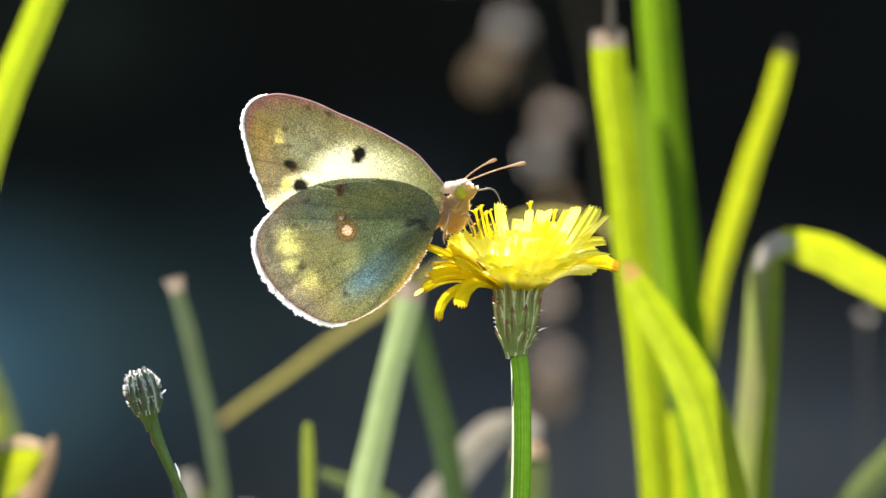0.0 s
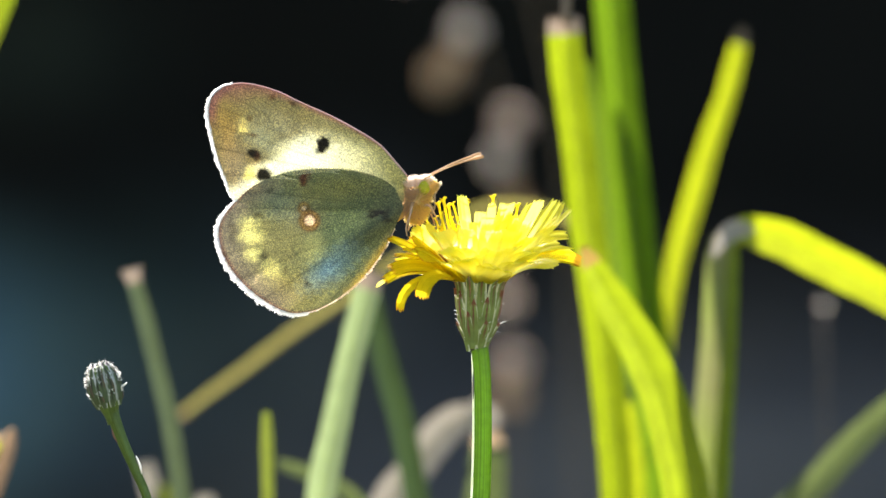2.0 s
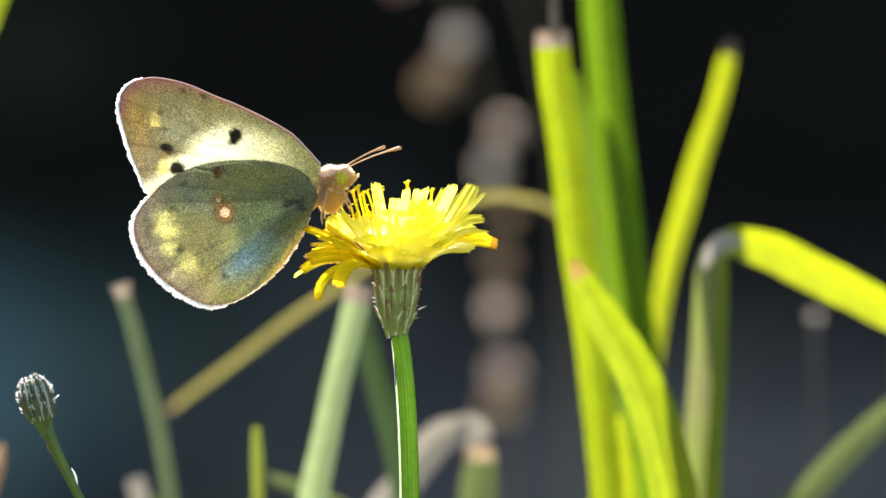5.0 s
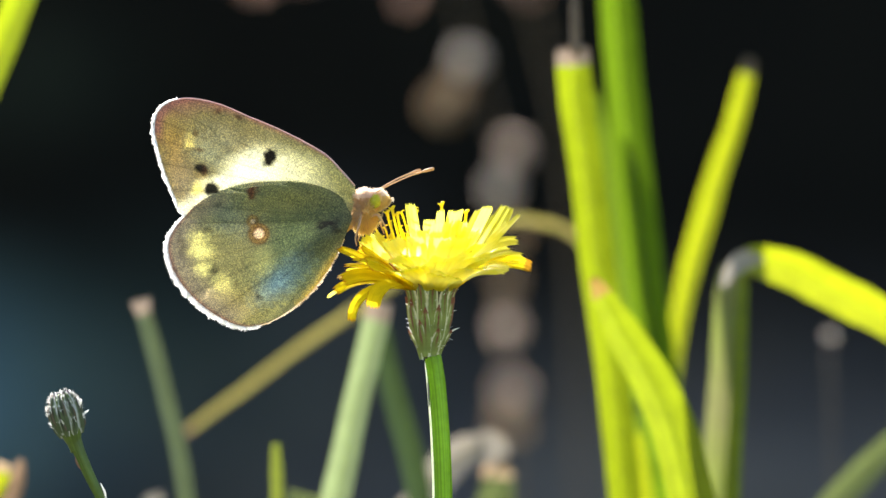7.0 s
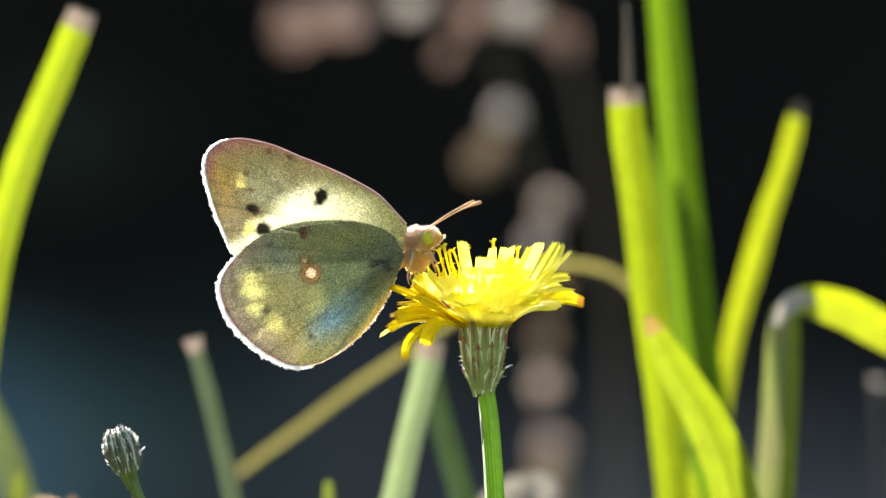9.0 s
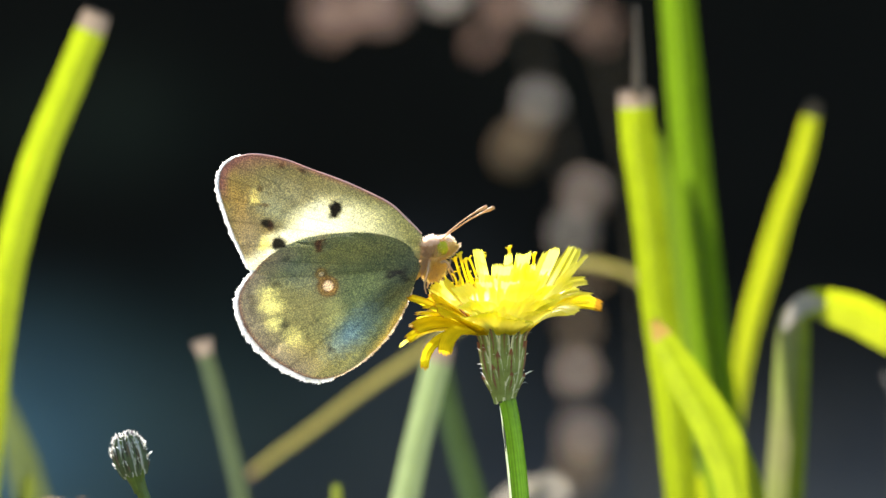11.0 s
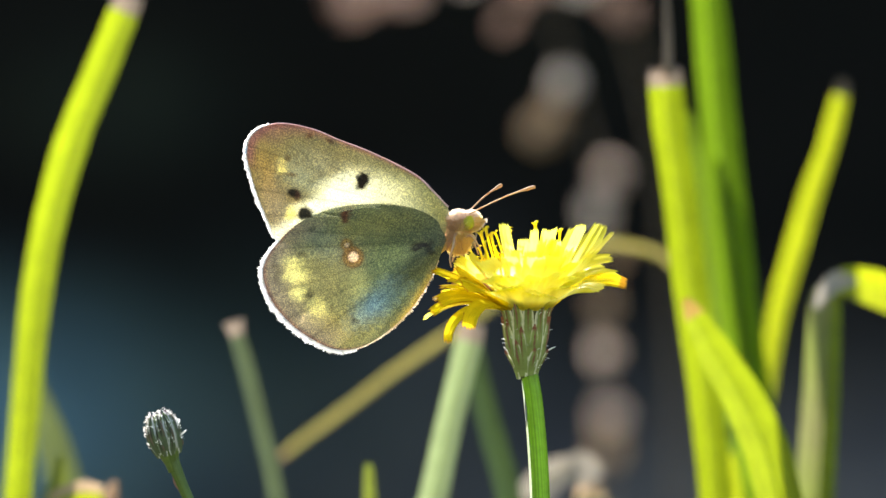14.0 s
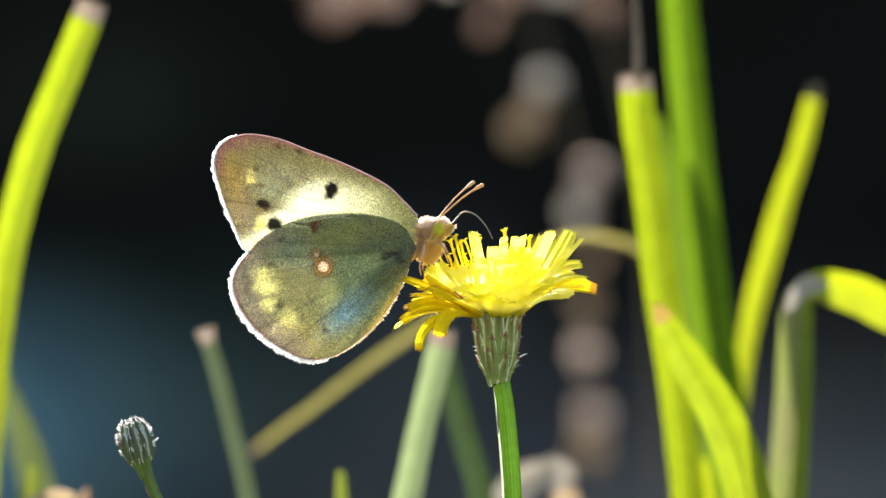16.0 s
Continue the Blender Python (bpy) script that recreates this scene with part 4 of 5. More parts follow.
def forewing_pattern(x, z, s, r):
    """Pigments of the forewing: pale yellow, a dusky outer half from the dark margin, spots and a rosy front edge."""
    x0, z0 = x, z
    x, z = ragged(x, z, 0.30)
    pig = np.tile(np.array((0.48, 0.47, 0.33)), (len(x), 1))
    thr = np.tile(np.array((1.03, 1.03, 0.92)), (len(x), 1))
    # dusky outer band, its inner edge slanting
    across = -0.655 * (x + 17.0) + 0.756 * (z - 5.1) + 0.35 * np.sin(z * 2.3)
    dusk = np.clip(0.42 + across / 1.7, 0, 1)
    pig, thr = blend(pig, dusk, (0.34, 0.28, 0.14)), blend(thr, dusk, (0.36, 0.31, 0.18))
    # greyer strip along the front edge and the wing's root
    lead = np.clip((z - (9.0 - 0.20 * (x + 12.8))) / 1.9 + 0.3, 0, 1)
    pig, thr = blend(pig, lead, (0.34, 0.30, 0.17), 0.9), blend(thr, lead, (0.34, 0.31, 0.20), 0.9)
    rootd = np.clip((x + 12.5 + 0.45 * (z - 6)) / 10.0, 0, 1) ** 1.55
    pig, thr = blend(pig, rootd, (0.28, 0.28, 0.15), 0.9), blend(thr, rootd, (0.30, 0.30, 0.16), 0.9)
    # rosy field behind the front edge, dusky mauve towards the hindwing's shadow
    front = np.clip((r - 0.84) / 0.10, 0, 1) * np.clip((0.56 - s) / 0.04, 0, 1)
    pig, thr = blend(pig, front, (0.40, 0.25, 0.20), 0.65), blend(thr, front, (0.36, 0.24, 0.20), 0.75)
    mauve = oval(x, z, -20.3, 5.2, 1.5, 3.0, 2.2, 14)
    pig, thr = blend(pig, mauve, (0.40, 0.35, 0.32), 0.6), blend(thr, mauve, (0.50, 0.46, 0.42), 0.6)
    # grey transition and ochre flush near the tip
    pig, thr = blend(pig, oval(x, z, -14.8, 9.3, 2.6, 1.2, 2.0, -28), (0.40, 0.40, 0.36), 0.6), blend(thr, oval(x, z, -14.8, 9.3, 2.6, 1.2, 2.0, -28), (0.42, 0.43, 0.36), 0.6)
    haze = oval(x, z, -17.2, 8.0, 2.4, 1.3, 2.0, -34)
    pig, thr = blend(pig, haze, (0.40, 0.43, 0.38), 0.7), blend(thr, haze, (0.46, 0.49, 0.42), 0.7)
    fl = oval(x, z, -21.2, 9.0, 1.2, 3.2, 2.0, 8)
    pig, thr = blend(pig, fl, (0.42, 0.30, 0.10), 0.7), blend(thr, fl, (0.44, 0.34, 0.18), 0.6)
    for cx, cz, rx, rz, am in ((-19.4, 8.95, 0.36, 0.40, 0.75), (-19.25, 10.1, 0.3, 0.42, 0.4), (-18.3, 4.0, 0.58, 0.72, 1.0), (-18.9, 9.6, 0.3, 0.9, 0.25)):
        m = oval(x, z, cx, cz, rx, rz, 0.5)
        pig, thr = blend(pig, m, (0.62, 0.52, 0.16), am), blend(thr, m, (0.90, 0.84, 0.48), am)
    dark = (0.022, 0.017, 0.012)
    x, z = 0.75 * x0 + 0.25 * x, 0.75 * z0 + 0.25 * z
    for cx, cz, rx, rz, tu, am in ((-10.1, 7.72, 0.74, 1.0, -20, 1.0), (-16.7, 4.1, 0.82, 0.72, 0, 0.97), (-17.95, 6.4, 0.72, 0.5, -18, 0.95), (-17.5, 6.1, 0.3, 0.5, 0, 0.8),
                                   (-18.15, 8.5, 0.55, 0.16, -5, 0.8), (-16.05, 12.95, 0.5, 0.3, 30, 0.75), (-13.75, 12.25, 0.5, 0.24, -20, 0.75), (-18.6, 10.4, 0.3, 0.35, 20, 0.5)):
        m = oval(x, z, cx, cz, rx, rz, 0.3, tu)
        d = dark if am > 0.85 else (0.12, 0.06, 0.04)
        pig, thr = blend(pig, m, d, am), blend(thr, m, d, am)
    edge = np.clip((r - 0.945) / 0.03, 0, 1)
    front = np.clip((r - 0.885) / 0.06, 0, 1) * np.clip((0.44 - s) / 0.08, 0, 1)
    pig, thr = blend(pig, front, (0.42, 0.29, 0.25), 0.6), blend(thr, front, (0.36, 0.24, 0.20), 0.6)
    rosy = edge * np.clip((s - 0.0) / 0.02, 0, 1) * np.clip((0.66 - s) / 0.05, 0, 1)
    pig, thr = blend(pig, rosy, (0.46, 0.27, 0.26), 0.9), blend(thr, rosy, (0.32, 0.18, 0.17), 0.9)
    return pig, thr


def hindwing_pattern(x, z, s, r):
    """Pigments of the hindwing: grey-green dusting, a ringed eyespot, yellow flecks before the margin; a bluish sky
    reflection is painted in.
    """
    x0, z0 = x, z
    x, z = ragged(x, z, 0.34)
    pig = np.tile(np.array((0.28, 0.305, 0.19)), (len(x), 1))
    thr = np.tile(np.array((0.26, 0.285, 0.205)), (len(x), 1))
    band = oval(x, z, -16.0, -4.4, 4.2, 6.6, 3.5, -28)
    pig, thr = blend(pig, band, (0.36, 0.33, 0.16), 0.6), blend(thr, band, (0.44, 0.41, 0.27), 0.7)
    low = oval(x, z, -13.0, -9.2, 4.5, 2.2, 2.5, 12)
    pig, thr = blend(pig, low, (0.42, 0.38, 0.16), 0.7), blend(thr, low, (0.56, 0.50, 0.29), 0.8)
    core = oval(x, z, -6.2, -1.6, 3.6, 3.2, 3.5, 30)
    pig, thr = blend(pig, core, (0.17, 0.20, 0.11), 0.75), blend(thr, core, (0.27, 0.32, 0.235), 0.8)
    grey = oval(x, z, -15.2, 1.4, 3.4, 1.7, 2.2, -30)
    pig, thr = blend(pig, grey, (0.26, 0.31, 0.30), 0.75), blend(thr, grey, (0.28, 0.32, 0.30), 0.75)
    sheen = oval(x, z, -7.6, 3.0, 4.2, 1.1, 1.8, 4)
    pig, thr = blend(pig, sheen, (0.34, 0.33, 0.13), 0.7), blend(thr, sheen, (0.34, 0.33, 0.16), 0.7)
    # bluish reflection of the sky on the inner field, painted as pigment
    blue_reflection = oval(x, z, -8.7, -6.2, 3.0, 1.25, 2.0, 40)
    pig, thr = blend(pig, blue_reflection, (0.22, 0.38, 0.56), 0.9), blend(thr, blue_reflection, (0.28, 0.39, 0.49), 0.85)
    inner = np.clip(((x + 6.0) - (z + 8.6) * 0.70 + 1.15) / 1.3, 0, 1) * np.clip((-1.0 - z) / 3, 0, 1)
    pig, thr = blend(pig, inner, (0.52, 0.38, 0.12), 0.85), blend(thr, inner, (0.80, 0.62, 0.22), 0.85)
    # mauve-grey border inside the fringe
    border = np.clip((r - 0.80) / 0.14, 0, 1) * np.clip((s - 0.26) / 0.06, 0, 1) * np.clip((0.72 - s) / 0.06, 0, 1)
    pig, thr = blend(pig, border, (0.34, 0.30, 0.27), 0.8), blend(thr, border, (0.42, 0.38, 0.34), 0.8)
    # long soft rays between the veins
    rays = np.clip(np.sin(s * 75.0) * 0.5 + 0.5, 0, 1) * np.clip((r - 0.25) * 2, 0, 1)
    pig, thr = pig * (1 + 0.10 * (rays - 0.5)[:, None]), thr * (1 + 0.16 * (rays - 0.5)[:, None])
    for cx, cz, rx, rz, am in ((-18.0, -1.4, 0.95, 0.6, 0.55), (-17.8, -3.0, 1.15, 0.8, 0.75), (-17.5, -5.0, 0.95, 0.7, 0.68), (-15.4, -6.6, 1.2, 1.0, 0.4), (-10.6, -4.0, 1.2, 1.6, 0.2)):
        m = oval(x, z, cx, cz, rx, rz, 0.8)
        pig, thr = blend(pig, m, (0.66, 0.62, 0.28), am), blend(thr, m, (1.0, 0.98, 0.60), am)
    for cx, cz, rx, rz, tu, am in ((-17.15, -0.6, 0.55, 0.3, -20, 0.6), (-16.2, -5.1, 0.6, 0.28, 20, 0.7), (-11.2, -8.1, 0.42, 0.34, 0, 0.75), (-13.8, -6.7, 0.3, 0.3, 0, 0.5), (-15.9, 2.3, 0.4, 0.3, 0, 0.5),
                                   (-8.1, -5.6, 0.5, 0.12, 45, 0.6), (-3.6, 0.2, 1.35, 0.42, 14, 0.9), (-2.6, -0.2, 0.6, 0.4, -40, 0.7), (-20.0, -2.2, 0.35, 1.6, 8, 0.35)):
        m = oval(x, z, cx, cz, rx, rz, 0.4, tu)
        pig, thr = blend(pig, m, (0.055, 0.045, 0.05), am), blend(thr, m, (0.05, 0.04, 0.04), am)
    br = oval(x, z, -12.05, 4.0, 0.52, 1.0, 0.35, -8)
    pig, thr = blend(pig, br, (0.15, 0.055, 0.04), 0.95), blend(thr, br, (0.14, 0.06, 0.035), 0.95)
    for cx, cz, ro, ri in ((-11.25, -0.95, 1.22, 0.56), (-11.95, 0.45, 0.74, 0.26)):
        d = np.hypot(0.8 * x0 + 0.2 * x - cx, 0.8 * z0 + 0.2 * z - cz)
        ring = soft(d - ro, 0.25)
        pig, thr = blend(pig, ring, (0.22, 0.13, 0.06), 0.85), blend(thr, ring, (0.24, 0.13, 0.05), 0.85)
        gap = soft(np.abs(d - (ro + ri) * 0.52) - 0.08, 0.14)
        pig, thr = blend(pig, gap, (0.42, 0.32, 0.16), 0.8), blend(thr, gap, (0.46, 0.36, 0.18), 0.8)
        mid = soft(d - ri, 0.2)
        pig, thr = blend(pig, mid, (0.92, 0.78, 0.68)), blend(thr, mid, (0.92, 0.78, 0.68))
    wedge = oval(x, z, -16.9, -7.75, 0.62, 0.14, 0.2, 50)
    pig, thr = blend(pig, wedge, (0.8, 0.7, 0.55), 0.9), blend(thr, wedge, (0.85, 0.75, 0.6), 0.9)
    edge = np.clip((r - 0.972) / 0.02, 0, 1) * np.clip((s - 0.30) / 0.05, 0, 1) * np.clip((0.80 - s) / 0.05, 0, 1)
    pig, thr = blend(pig, edge, (0.40, 0.24, 0.22), 0.8), blend(thr, edge, (0.34, 0.20, 0.18), 0.8)
    return pig, thr


FOREWING = [(-0.39, 4.63), (-1.90, 6.26), (-3.62, 8.00), (-6.45, 9.66), (-9.64, 11.18), (-12.85, 12.46), (-15.42, 13.55), (-17.99, 14.20), (-19.91, 14.33), (-21.71, 13.88),
            (-22.93, 12.72), (-23.32, 10.92), (-22.87, 8.67), (-21.97, 5.78), (-20.94, 3.21), (-19.79, 1.03), (-12.85, 0.0), (-6.42, 0.32), (-0.96, 0.96)]
HINDWING = [(-0.90, 1.41), (-1.80, 3.21), (-3.53, 4.24), (-6.42, 4.95), (-9.64, 5.07), (-12.85, 4.75), (-15.42, 3.98), (-17.99, 2.57), (-19.66, 0.96), (-20.94, -0.64), (-21.58, -2.25), (-21.33, -4.18),
            (-20.24, -6.42), (-18.50, -8.48), (-16.38, -10.09), (-14.13, -11.24), (-12.53, -11.56), (-10.28, -11.11), (-7.71, -9.64), (-5.46, -7.71), (-3.53, -5.27), (-2.06, -2.57), (-1.16, -0.32)]


def wing(name, outline, root, y, side, pattern, veins, bulge, nr=110, ns=230):
    """A wing as one thin sheet: rays from the root to a smooth outline, slightly cambered, with raised veins. side: -1 near, 1 far."""
    rim = spline(outline, ns)
    verts, ss, rr = [], [], []
    for i in range(nr + 1):
        r = (i / nr) ** 0.8
        for k, p in enumerate(rim):
            s = k / ns
            x, z = root[0] + (p[0] - root[0]) * r, root[1] + (p[1] - root[1]) * r
            camber = 0.10 * math.sin(math.pi * r) * side + 0.05 * math.sin(z * 1.1 + x * 0.4)
            along = min(1.0, max(0.0, ((x - 0.5) * -0.80 + (z - 1.6) * -0.60) / 9.5))
            off = math.hypot(x - 0.5 + 7.6 * along, z - 1.6 + 5.7 * along)
            camber += side * bulge * math.exp(-(off / 1.2) ** 2)
            rise = sum(0.04 * math.exp(-((s - vs) / 0.0035) ** 2) for vs in veins) * (1 - 0.6 * r)
            verts.append((x, y + camber + side * rise, z))
            ss.append(s)
            rr.append(r)
    me = mesh_of(name, verts, grid_faces(nr + 1, ns + 1), M_WING)
    a = np.array(verts)
    ss, rr = np.array(ss), np.array(rr)
    pig, thr = pattern(a[:, 0], a[:, 2], ss, rr)
    vein = sum(np.exp(-((ss - vs) / 0.0030) ** 2) for vs in veins) * np.clip(rr * 3, 0, 1)
    pig, thr = pig * (1 - 0.18 * vein[:, None]), thr * (1 - 0.30 * vein[:, None])
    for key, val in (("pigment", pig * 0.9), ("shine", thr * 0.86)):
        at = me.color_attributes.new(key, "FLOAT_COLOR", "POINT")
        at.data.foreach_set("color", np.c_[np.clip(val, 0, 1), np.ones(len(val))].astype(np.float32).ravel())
    return me


def margin_hairs(outline, s0, s1, y, count, length, seed):
    rnd = random.Random(seed)
    rim = spline(outline, 600)
    roots = []
    for _ in range(count):
        k = int((s0 + (s1 - s0) * rnd.random()) * 598) + 1
        t = rim[k + 1] - rim[k - 1]
        out = Vector((t[1], 0, -t[0])).normalized()
        out = Vector((-out.x, 0, -out.z)) if out.dot(Vector((rim[k][0] + 12, 0, rim[k][1] - 2))) < 0 else out
        p = rim[k] * 0.996
        fade = (0.82 + 0.55 * noise.noise(Vector((k * 0.13, seed, 0)))) * (0.5 + 0.5 * math.sin(math.pi * (k / 600 - s0) / (s1 - s0)))
        roots.append(((p[0], y + rnd.uniform(-0.06, 0.06), p[1]), out + Vector((rnd.uniform(-0.3, 0.3), rnd.uniform(-0.35, 0.35), rnd.uniform(-0.3, 0.3))),
                      length * fade * rnd.uniform(0.4, 1.25), rnd.uniform(0.04, 0.10)))
    return roots


def antenna():
    """Along +x: a thin shaft that ends in a blunt club."""
    me = tube("antenna", [(0, 0, 0), (2.7, 0, 0.18), (5.4, 0, 0.25), (7.2, 0, 0.16), (8.2, 0, 0.07), (8.8, 0, 0.0), (8.95, 0, -0.02)], [0.08, 0.075, 0.08, 0.11, 0.205, 0.205, 0.08], M_ANT, 36, 10)
    return me


def butterfly_in_parts():
    bf = new("butterfly")
    tagged(bf, "clouded yellow butterfly with closed wings perched on a flower", "butterfly")
    rnd = random.Random(3)
    fv = [0.10, 0.17, 0.24, 0.40, 0.46, 0.52, 0.58, 0.64, 0.70, 0.76]
    hv = [0.06, 0.16, 0.26, 0.33, 0.39, 0.45, 0.52, 0.58, 0.64, 0.71, 0.80, 0.88]
    for side, y in ((-1, -0.07), (1, 0.07)):
        f = part("forewing", wing("forewing", FOREWING, (-0.3, 3.2), y, side, forewing_pattern, fv, 0.55), bf, "pale yellow forewing with dark spots and a dusky border")
        part("fringe", strands("fringe", margin_hairs(FOREWING, 0.47, 0.84, y, 1500, 0.54, 31 + side), M_FRINGE), f, "white fringe")
        edge = [(p[0], y * 0.9, p[1]) for p in FOREWING[:10]]
        part("front_edge", tube("front_edge", edge, [0.10, 0.12, 0.11, 0.10, 0.09, 0.08, 0.08, 0.08, 0.07, 0.05], M_COSTA, 60, 6), f, "rosy front edge")
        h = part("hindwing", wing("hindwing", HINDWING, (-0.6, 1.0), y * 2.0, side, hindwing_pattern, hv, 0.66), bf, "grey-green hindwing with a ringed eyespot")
        part("fringe", strands("fringe", margin_hairs(HINDWING, 0.36, 0.76, y * 2.0, 1500, 0.74, 41 + side), M_FRINGE), h, "white fringe")
        part("inner_hairs", strands("inner_hairs", margin_hairs(HINDWING, 0.76, 0.98, y * 2.0, 220, 0.32, 51 + side), M_FUR_PALE), h, "tan hairs")
    # body
    part("abdomen", lump("abdomen", (-3.3, 0, -1.25), (4.9, 0.60, 0.85), M_SKIN, 0.05, 2.0, 3.0, 4, -37), bf)
    part("thorax", lump("thorax", (0.75, 0, 1.75), (1.3, 0.95, 2.0), M_SKIN, 0.08, 3.0, 2.0, 4, 20), bf)
    fur, brown, pale = [], [], []
    for _ in range(5200):
        d = Vector((rnd.gauss(0, 1), rnd.gauss(0, 1), rnd.gauss(0, 1))).normalized()
        root = (0.75 + d.x * 1.3, d.y * 0.95, 1.75 + d.z * 2.0)
        if d.x < -0.75 and d.y < 0.3:
            continue
        way = d + Vector((-0.2, 0, 0.15 if d.z > 0 else -0.5)) + Vector((rnd.uniform(-0.3, 0.3), rnd.uniform(-0.3, 0.3), rnd.uniform(-0.3, 0.3)))
        (pale if d.z > 0.62 else brown if d.z > 0.1 + 1.2 * d.x or rnd.random() < 0.1 else fur).append((root, way, rnd.uniform(0.45, 1.0), 0.026))
    part("fur", strands("fur", fur, M_FUR), bf, "tan fur on the chest")
    part("shoulder_fur", strands("shoulder_fur", brown, M_FUR_BROWN), bf, "brown fur at the wing roots")
    collar = part("collar", strands("collar", pale, M_FUR_PALE), bf, "pale rosy fur collar")
    hd = part("head", lump("head", (0, 0, 0), (0.98, 0.88, 0.98), M_SKIN, 0.05, 4.0, 2.0, 3), bf, m=pose(2.2 * MM, 0, 3.05 * MM))
    for y in (-0.62, 0.62):
        part("eye", lump("eye", (-0.28, y * 1.04, -0.25), (0.66, 0.48, 0.84), M_EYE, 0.0, 0, 1, 4, 14), hd, "large green compound eye")
    hf = []
    for _ in range(1300):
        d = Vector((rnd.gauss(0, 1), rnd.gauss(0, 1), rnd.gauss(0, 1))).normalized()
        if abs(d.y) > 0.5 and d.x < 0.35 and abs(d.z + 0.15) < 0.75:
            continue
        hf.append(((d.x * 0.95, d.y * 0.85, d.z * 0.95), d + Vector((0.35, 0, rnd.uniform(-0.3, 0.3))), rnd.uniform(0.25, 0.6), 0.035))
    part("head_fur", strands("head_fur", [h for h in hf if h[0][2] > 0.35], M_FUR_PALE), hd, "pale rosy fur on the crown")
    part("face_fur", strands("face_fur", [h for h in hf if h[0][2] <= 0.35], M_FUR), hd, "tan fur on the face")
    pf = []
    for y in (-0.28, 0.28):
        part("palp", tube("palp", [(0.7, y, -0.75), (1.2, y, -0.35), (1.55, y, 0.15)], [0.2, 0.26, 0.08], M_FUR, 10, 8), hd)
        for _ in range(170):
            u = rnd.random()
            pf.append(((0.7 + 0.85 * u, y + rnd.uniform(-0.1, 0.1), -0.75 + 0.9 * u), (rnd.uniform(0.3, 1), rnd.uniform(-0.4, 0.4), rnd.uniform(-0.7, 0.6)), rnd.uniform(0.25, 0.5), 0.03))
    part("palp_fur", strands("palp_fur", pf, M_FUR_PALE), hd, "pale bristles")
    # legs
    for i, pts in enumerate(([(0.4, -1.0, 1.6), (0.15, -1.7, 0.2), (-0.25, -1.5, -1.3), (-0.1, -1.4, -2.2)], [(1.4, -0.8, 1.1), (2.2, -1.4, 1.35), (2.9, -1.3, 0.4), (3.3, -1.2, -0.4)],
                             [(1.2, 0.8, 1.1), (2.2, 1.5, 1.0), (2.7, 1.5, 0.0), (3.0, 1.4, -0.8)], [(0.4, 1.0, 1.4), (0.4, 1.7, 0.0), (0.0, 1.5, -1.6)])):
        part("leg", tube("leg", pts, [0.16, 0.15, 0.11, 0.07][:len(pts)], M_LEG, 20, 7), bf)
    a1 = part("antenna", antenna(), bf)
    a2 = part("antenna", antenna(), bf)
    tongue = part("proboscis", tube("proboscis", [(0, 0, 0), (0.9, 0, 1.0), (1.75, 0, 1.75), (3.0, 0, 1.45), (4.2, 0, 0.2), (5.0, 0, -1.4)], [0.12, 0.11, 0.10, 0.08, 0.07, 0.05], M_TONGUE, 30, 7), bf, "thin dark proboscis")
    return bf, a1, a2, tongue, hd, collar


butterfly, antenna_far, antenna_near, proboscis, head, collar = butterfly_in_parts()


# ---- what moves: the flower sways with the butterfly on it, the bud beside it, the feelers and the tongue stir ----
def swaying(x, z, lean):
    return pose(x * MM, 0, EYE_H + z * MM, 0, -lean, 0)


SWAY = [
    (0, 7.51, -7.61, -1.25), (0.5, 5.73, -6.97, -0.59), (1, 2.98, -5.77, -0.45), (1.5, 2.97, -5.89, -1.11),
    (2, 7.96, -8.69, -2.55), (2.5, 5.54, -8.1, -1.48), (3, 4.87, -7.7, -0.56), (3.2, 4.42, -7.37, -0.81),
    (5.3, -0.18, -5.28, -0.67), (5.5, 0.15, -5.21, 0.03), (6, 2.39, -5.33, -1.41), (6.5, 4.21, -6.82, -1.6),
    (7, 1.02, -5.96, -0.92), (7.5, -0.99, -5.08, -0.21), (8, -0.72, -4.93, -0.14), (8.5, 3.94, -6.22, 0.38),
    (9, 0.49, -6.52, -0.08), (9.2, -1.41, -5.57, 1.42), (11.3, 2.89, -6.4, 2), (11.5, 2.11, -6, -0.27),
    (12, 1.96, -5.68, -0.27), (12.5, 4.04, -6.24, -0.42), (13, -5.22, -3.51, 2.58), (13.5, -4.63, -4.08, 2.18),
    (14, 1.53, -5.93, 0.34), (14.5, 6.47, -7.53, -0), (15, 2.87, -6, 1.37), (15.5, 4.45, -6.49, 0.34),
    (16, 1.92, -5.9, 0.88),
]
BUD = [
    (0, -35.24, -18.91), (0.5, -36.4, -18.89), (1, -38.53, -18.9), (1.5, -38.71, -19.02), (2, -34.95, -19.65),
    (2.5, -36.75, -19.88), (3, -37.32, -19.65), (3.2, -37.6, -19.58), (5.3, -41.53, -19.14), (5.5, -41.14, -19.04),
    (6, -39.49, -18.72), (6.5, -38.17, -19), (7, -40.73, -19.17), (7.5, -42.06, -19.06), (8, -41.99, -18.92),
    (8.5, -38.1, -18.88), (9, -40.79, -19.77), (9.2, -41.86, -19.59), (11.5, -39.73, -19.21), (12, -39.84, -18.83),
    (12.5, -37.97, -18.81), (13, -45.55, -19.03), (13.5, -45.36, -19.45), (14, -40.01, -19.18), (14.5, -35.85, -19.07),
    (15, -38.59, -19.16), (15.5, -37.18, -18.99), (16, -39.57, -18.98),
]
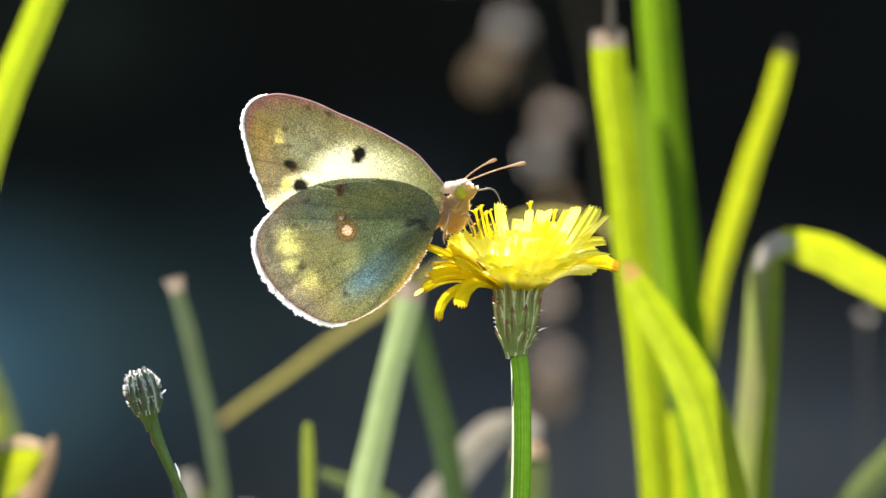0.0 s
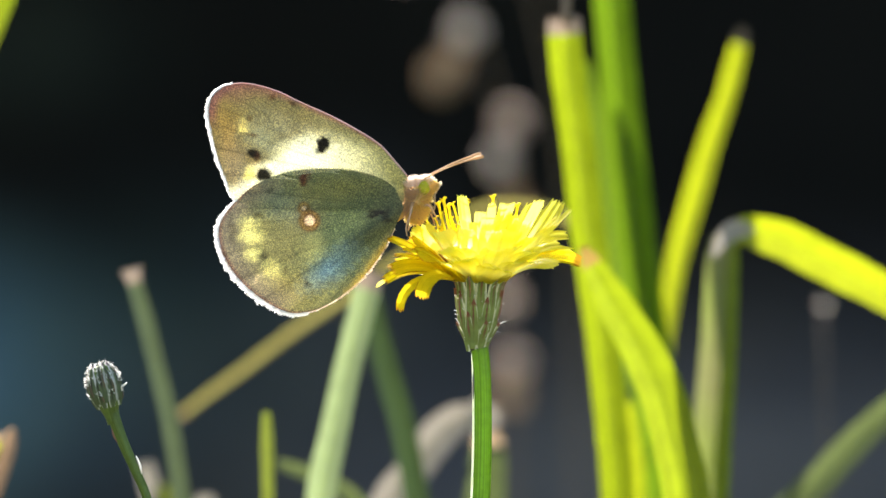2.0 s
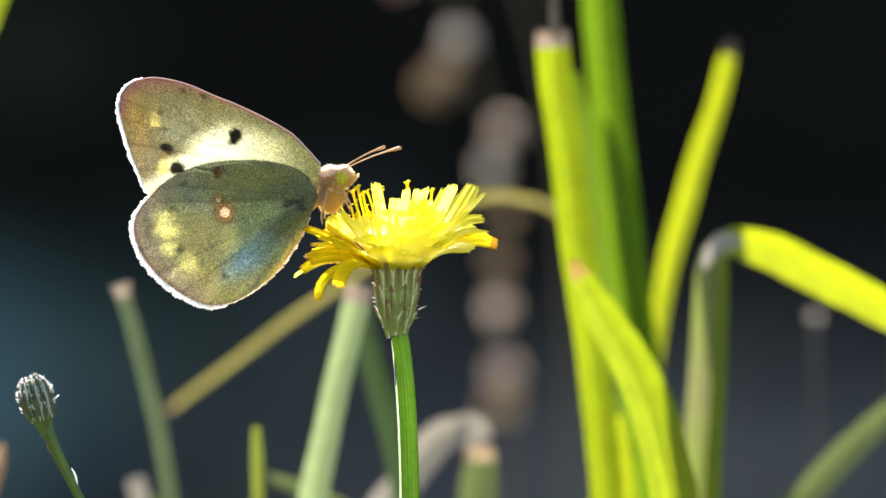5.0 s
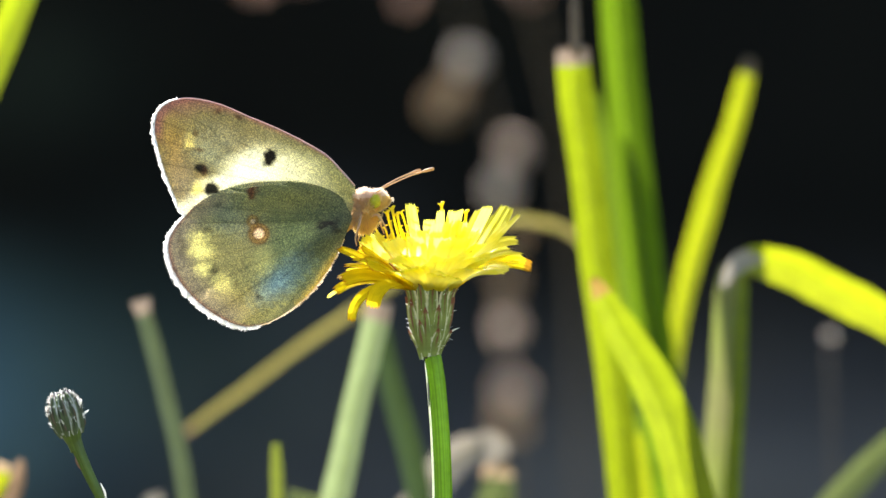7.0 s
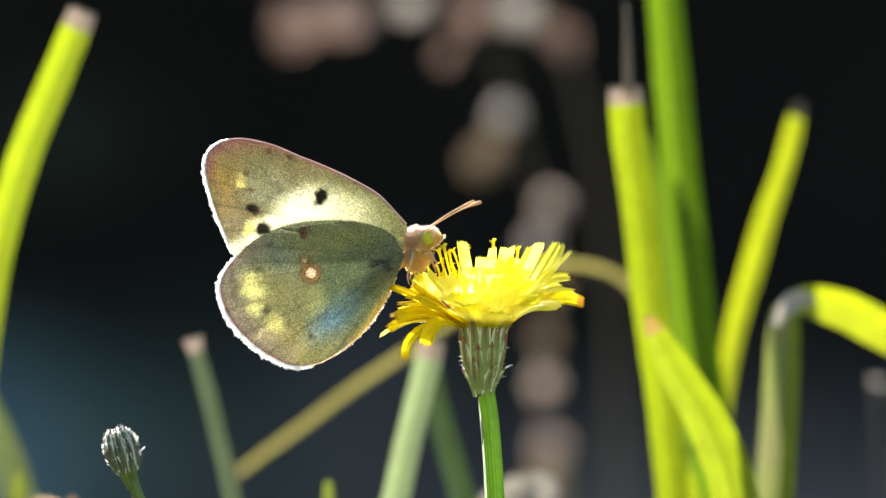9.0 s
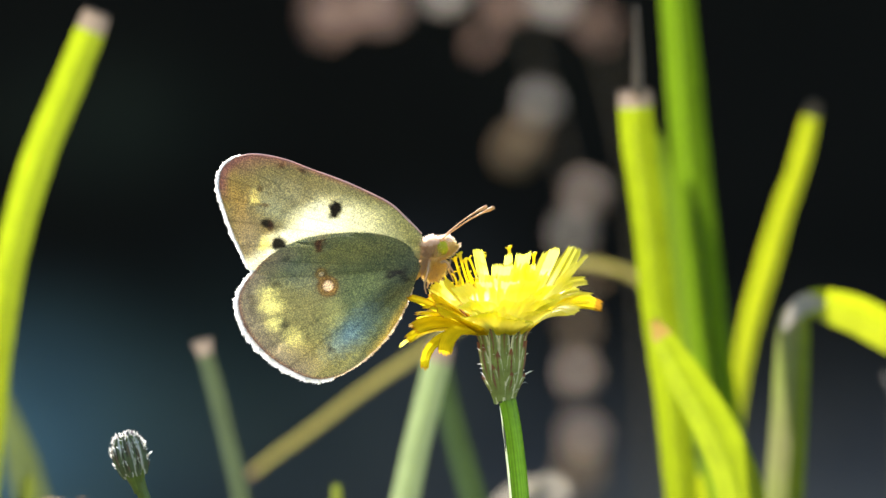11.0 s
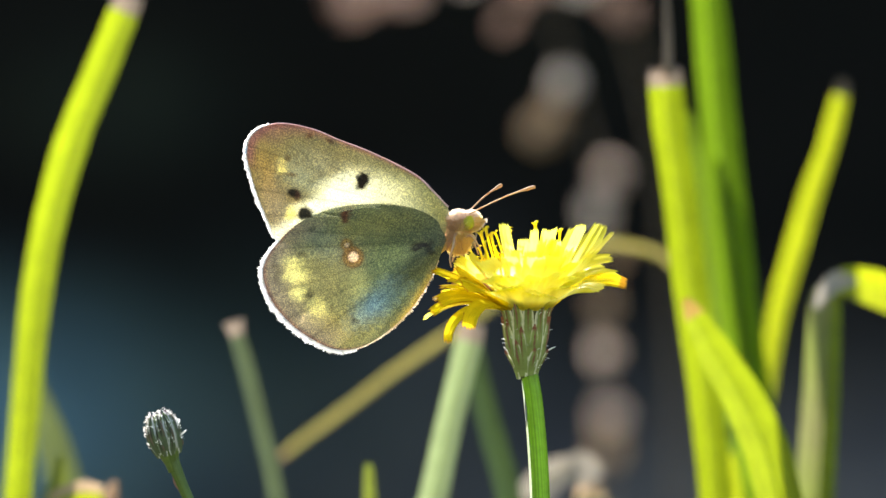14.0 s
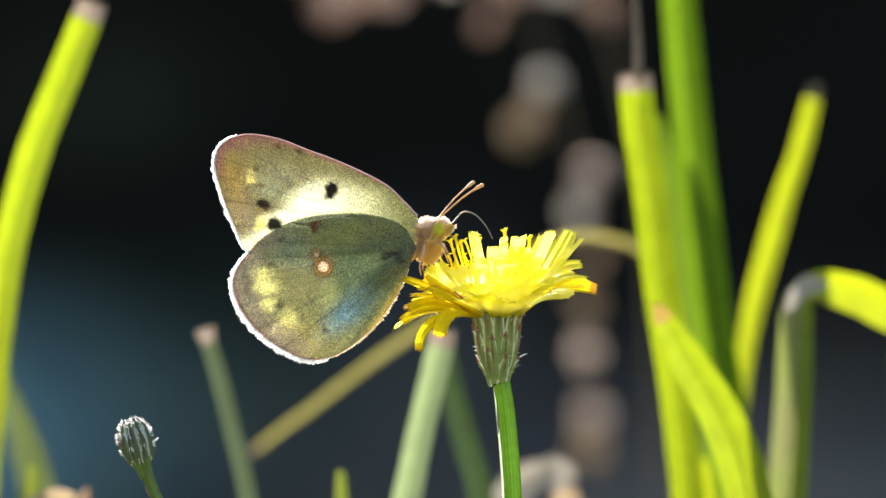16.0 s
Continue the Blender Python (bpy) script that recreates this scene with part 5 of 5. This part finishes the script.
FEELERS = [  # seconds, far antenna's rise and spread, near antenna's rise and spread
    (0.0, 35, 54, 20, 26), (0.5, 34, 50, 24, 27), (1.0, 29, 40, 23, 30), (2.0, 26, 33, 23.5, 33), (3.2, 26, 34, 23, 33), (5.5, 29, 49, 21, 30), (6.5, 26.5, 49, 22, 33), (7.5, 28, 43, 24, 33),
    (8.0, 29, 41, 24.5, 34), (9.0, 31, 41, 27, 36), (11.5, 35, 42, 29, 36), (12.0, 36, 43, 29, 36), (12.5, 37, 46, 28, 32), (13.0, 38, 52, 25, 25), (14.0, 40, 53, 22, 18), (15.0, 40, 50, 26, 28), (16.0, 45, 44, 36.5, 39)]
HEAD = [  # seconds, the head's way forward and up, and its nod
    (0.0, -0.4, 0.9, 12), (0.5, -0.4, 0.8, 12), (1.0, -0.4, 0.5, 11), (1.5, -0.35, 0.35, 10), (2.0, -0.4, 0.55, 11), (2.5, -0.35, 0.35, 10), (3.2, -0.3, 0.4, 9), (5.5, 0, 0.05, 0), (6.0, 0, -0.15, 0), (6.5, 0, 0.1, 0),
    (8.0, 0, 0, 0), (8.5, 0, 0.25, 2), (9.2, 0, 0.1, 0), (11.5, 0, 0.1, 0), (14.0, 0, 0, 0), (14.5, 0, 0.25, 2), (15.0, 0, 0, 0), (16.0, 0, 0.15, 2)]
TONGUE = [(0.0, -38), (0.5, -5), (1.0, -30), (1.5, -112), (3.2, -146), (5.3, -150), (9.2, -150), (13.0, -150), (15.1, -150), (15.4, -86), (15.7, -10), (16.0, 0)]


STUB = [(0, 0), (12.6, 0), (13.0, -3.0), (13.5, -1.6), (13.9, 0), (16, 0)]


BOW = [(0, -0.3), (0.5, 0), (1, 1.7), (1.5, 2.4), (2, 0.3), (2.5, -0.1), (3, -0.6), (5.5, 2.6), (6, 3.1), (6.5, 2.2), (7, 2.2), (7.5, 2.8), (8, 2.9), (8.5, -0.9), (9, 1.4), (11.5, 1.7),
       (12, 0.4), (12.5, 0.4), (13, 0.2), (13.5, -0.2), (14, 1.4), (14.5, -0.7), (15, -0.3), (15.5, 0.9), (16, 0.9)]   # the stem bows under the flower


def motions():
    at = stub.matrix_basis.copy()
    walk(stub, [(t, pose(x * MM, 0, 0) @ at) for t, x in STUB])
    at = edge_blade.matrix_basis.copy()
    walk(edge_blade, [(t, pose(x * MM, 0, 0) @ at) for t, x in ((0, 0), (9.2, 0), (11.5, 0.7), (12.6, 0.9), (13.1, 1.1), (13.5, 1.2), (14.0, 1.0), (14.5, 0.8), (15.5, 0), (16, 0))])
    at = straw.matrix_basis.copy()
    walk(straw, [(t, pose(0, 0, z * MM) @ at) for t, z in ((0, -2.0), (1.5, -2.0), (3.0, -2.3), (5.5, 1.6), (6.0, 1.7), (6.5, 0.6), (7.0, 0.2), (8.0, -0.4), (8.5, 0.5), (9.0, 0), (11.5, 0.1), (11.75, 0.9), (12.0, 3.4), (12.25, 1.2), (12.6, 0.4), (13.0, 0.1), (14.0, -0.2), (14.5, -0.7), (16, 1.6))])
    rows = [(t, swaying(x, z, lean)) for t, x, z, lean in SWAY]
    walk(flower, rows)
    walk(butterfly, [(t, m @ pose(-8.35 * MM, 0, 7.71 * MM)) for t, m in rows])
    walk(flower_stem, [(t, pose(0.4 * MM, 0, -7 * MM, 0, -a, 0) @ pose(-0.4 * MM, 0, 7 * MM)) for t, a in BOW])
    walk(bud, [(t, pose(x * MM, 0.005, EYE_H + (z - 0.35) * MM, 0, 0.35 * (x + 38), 0)) for t, x, z in BUD])
    nod = lambda t: [float(np.interp(t, [h[0] for h in HEAD], [h[k] for h in HEAD])) * (1 if k == 3 else MM) for k in (1, 2, 3)]
    carry = lambda t: pose(nod(t)[0], 0, nod(t)[1])
    walk(head, [(t, pose(2.2 * MM + x * MM, 0, 3.05 * MM + z * MM, 0, -a, 0)) for t, x, z, a in HEAD])
    walk(collar, [(t, pose(0.4 * x * MM, 0, 0.6 * z * MM)) for t, x, z, a in HEAD])
    walk(antenna_far, [(t, carry(t) @ pose(1.6 * MM, 0.3 * MM, 3.75 * MM, 0, -a, 0) @ pose(0, 0, 0, 0, 0, b)) for t, a, b, c, d in FEELERS])
    walk(antenna_near, [(t, carry(t) @ pose(1.6 * MM, -0.3 * MM, 3.65 * MM, 0, -c, 0) @ pose(0, 0, 0, 0, 0, -d)) for t, a, b, c, d in FEELERS])
    walk(proboscis, [(t, carry(t) @ pose(3.1 * MM, 0, 3.0 * MM, 0, -a, 0)) for t, a in TONGUE])


motions()
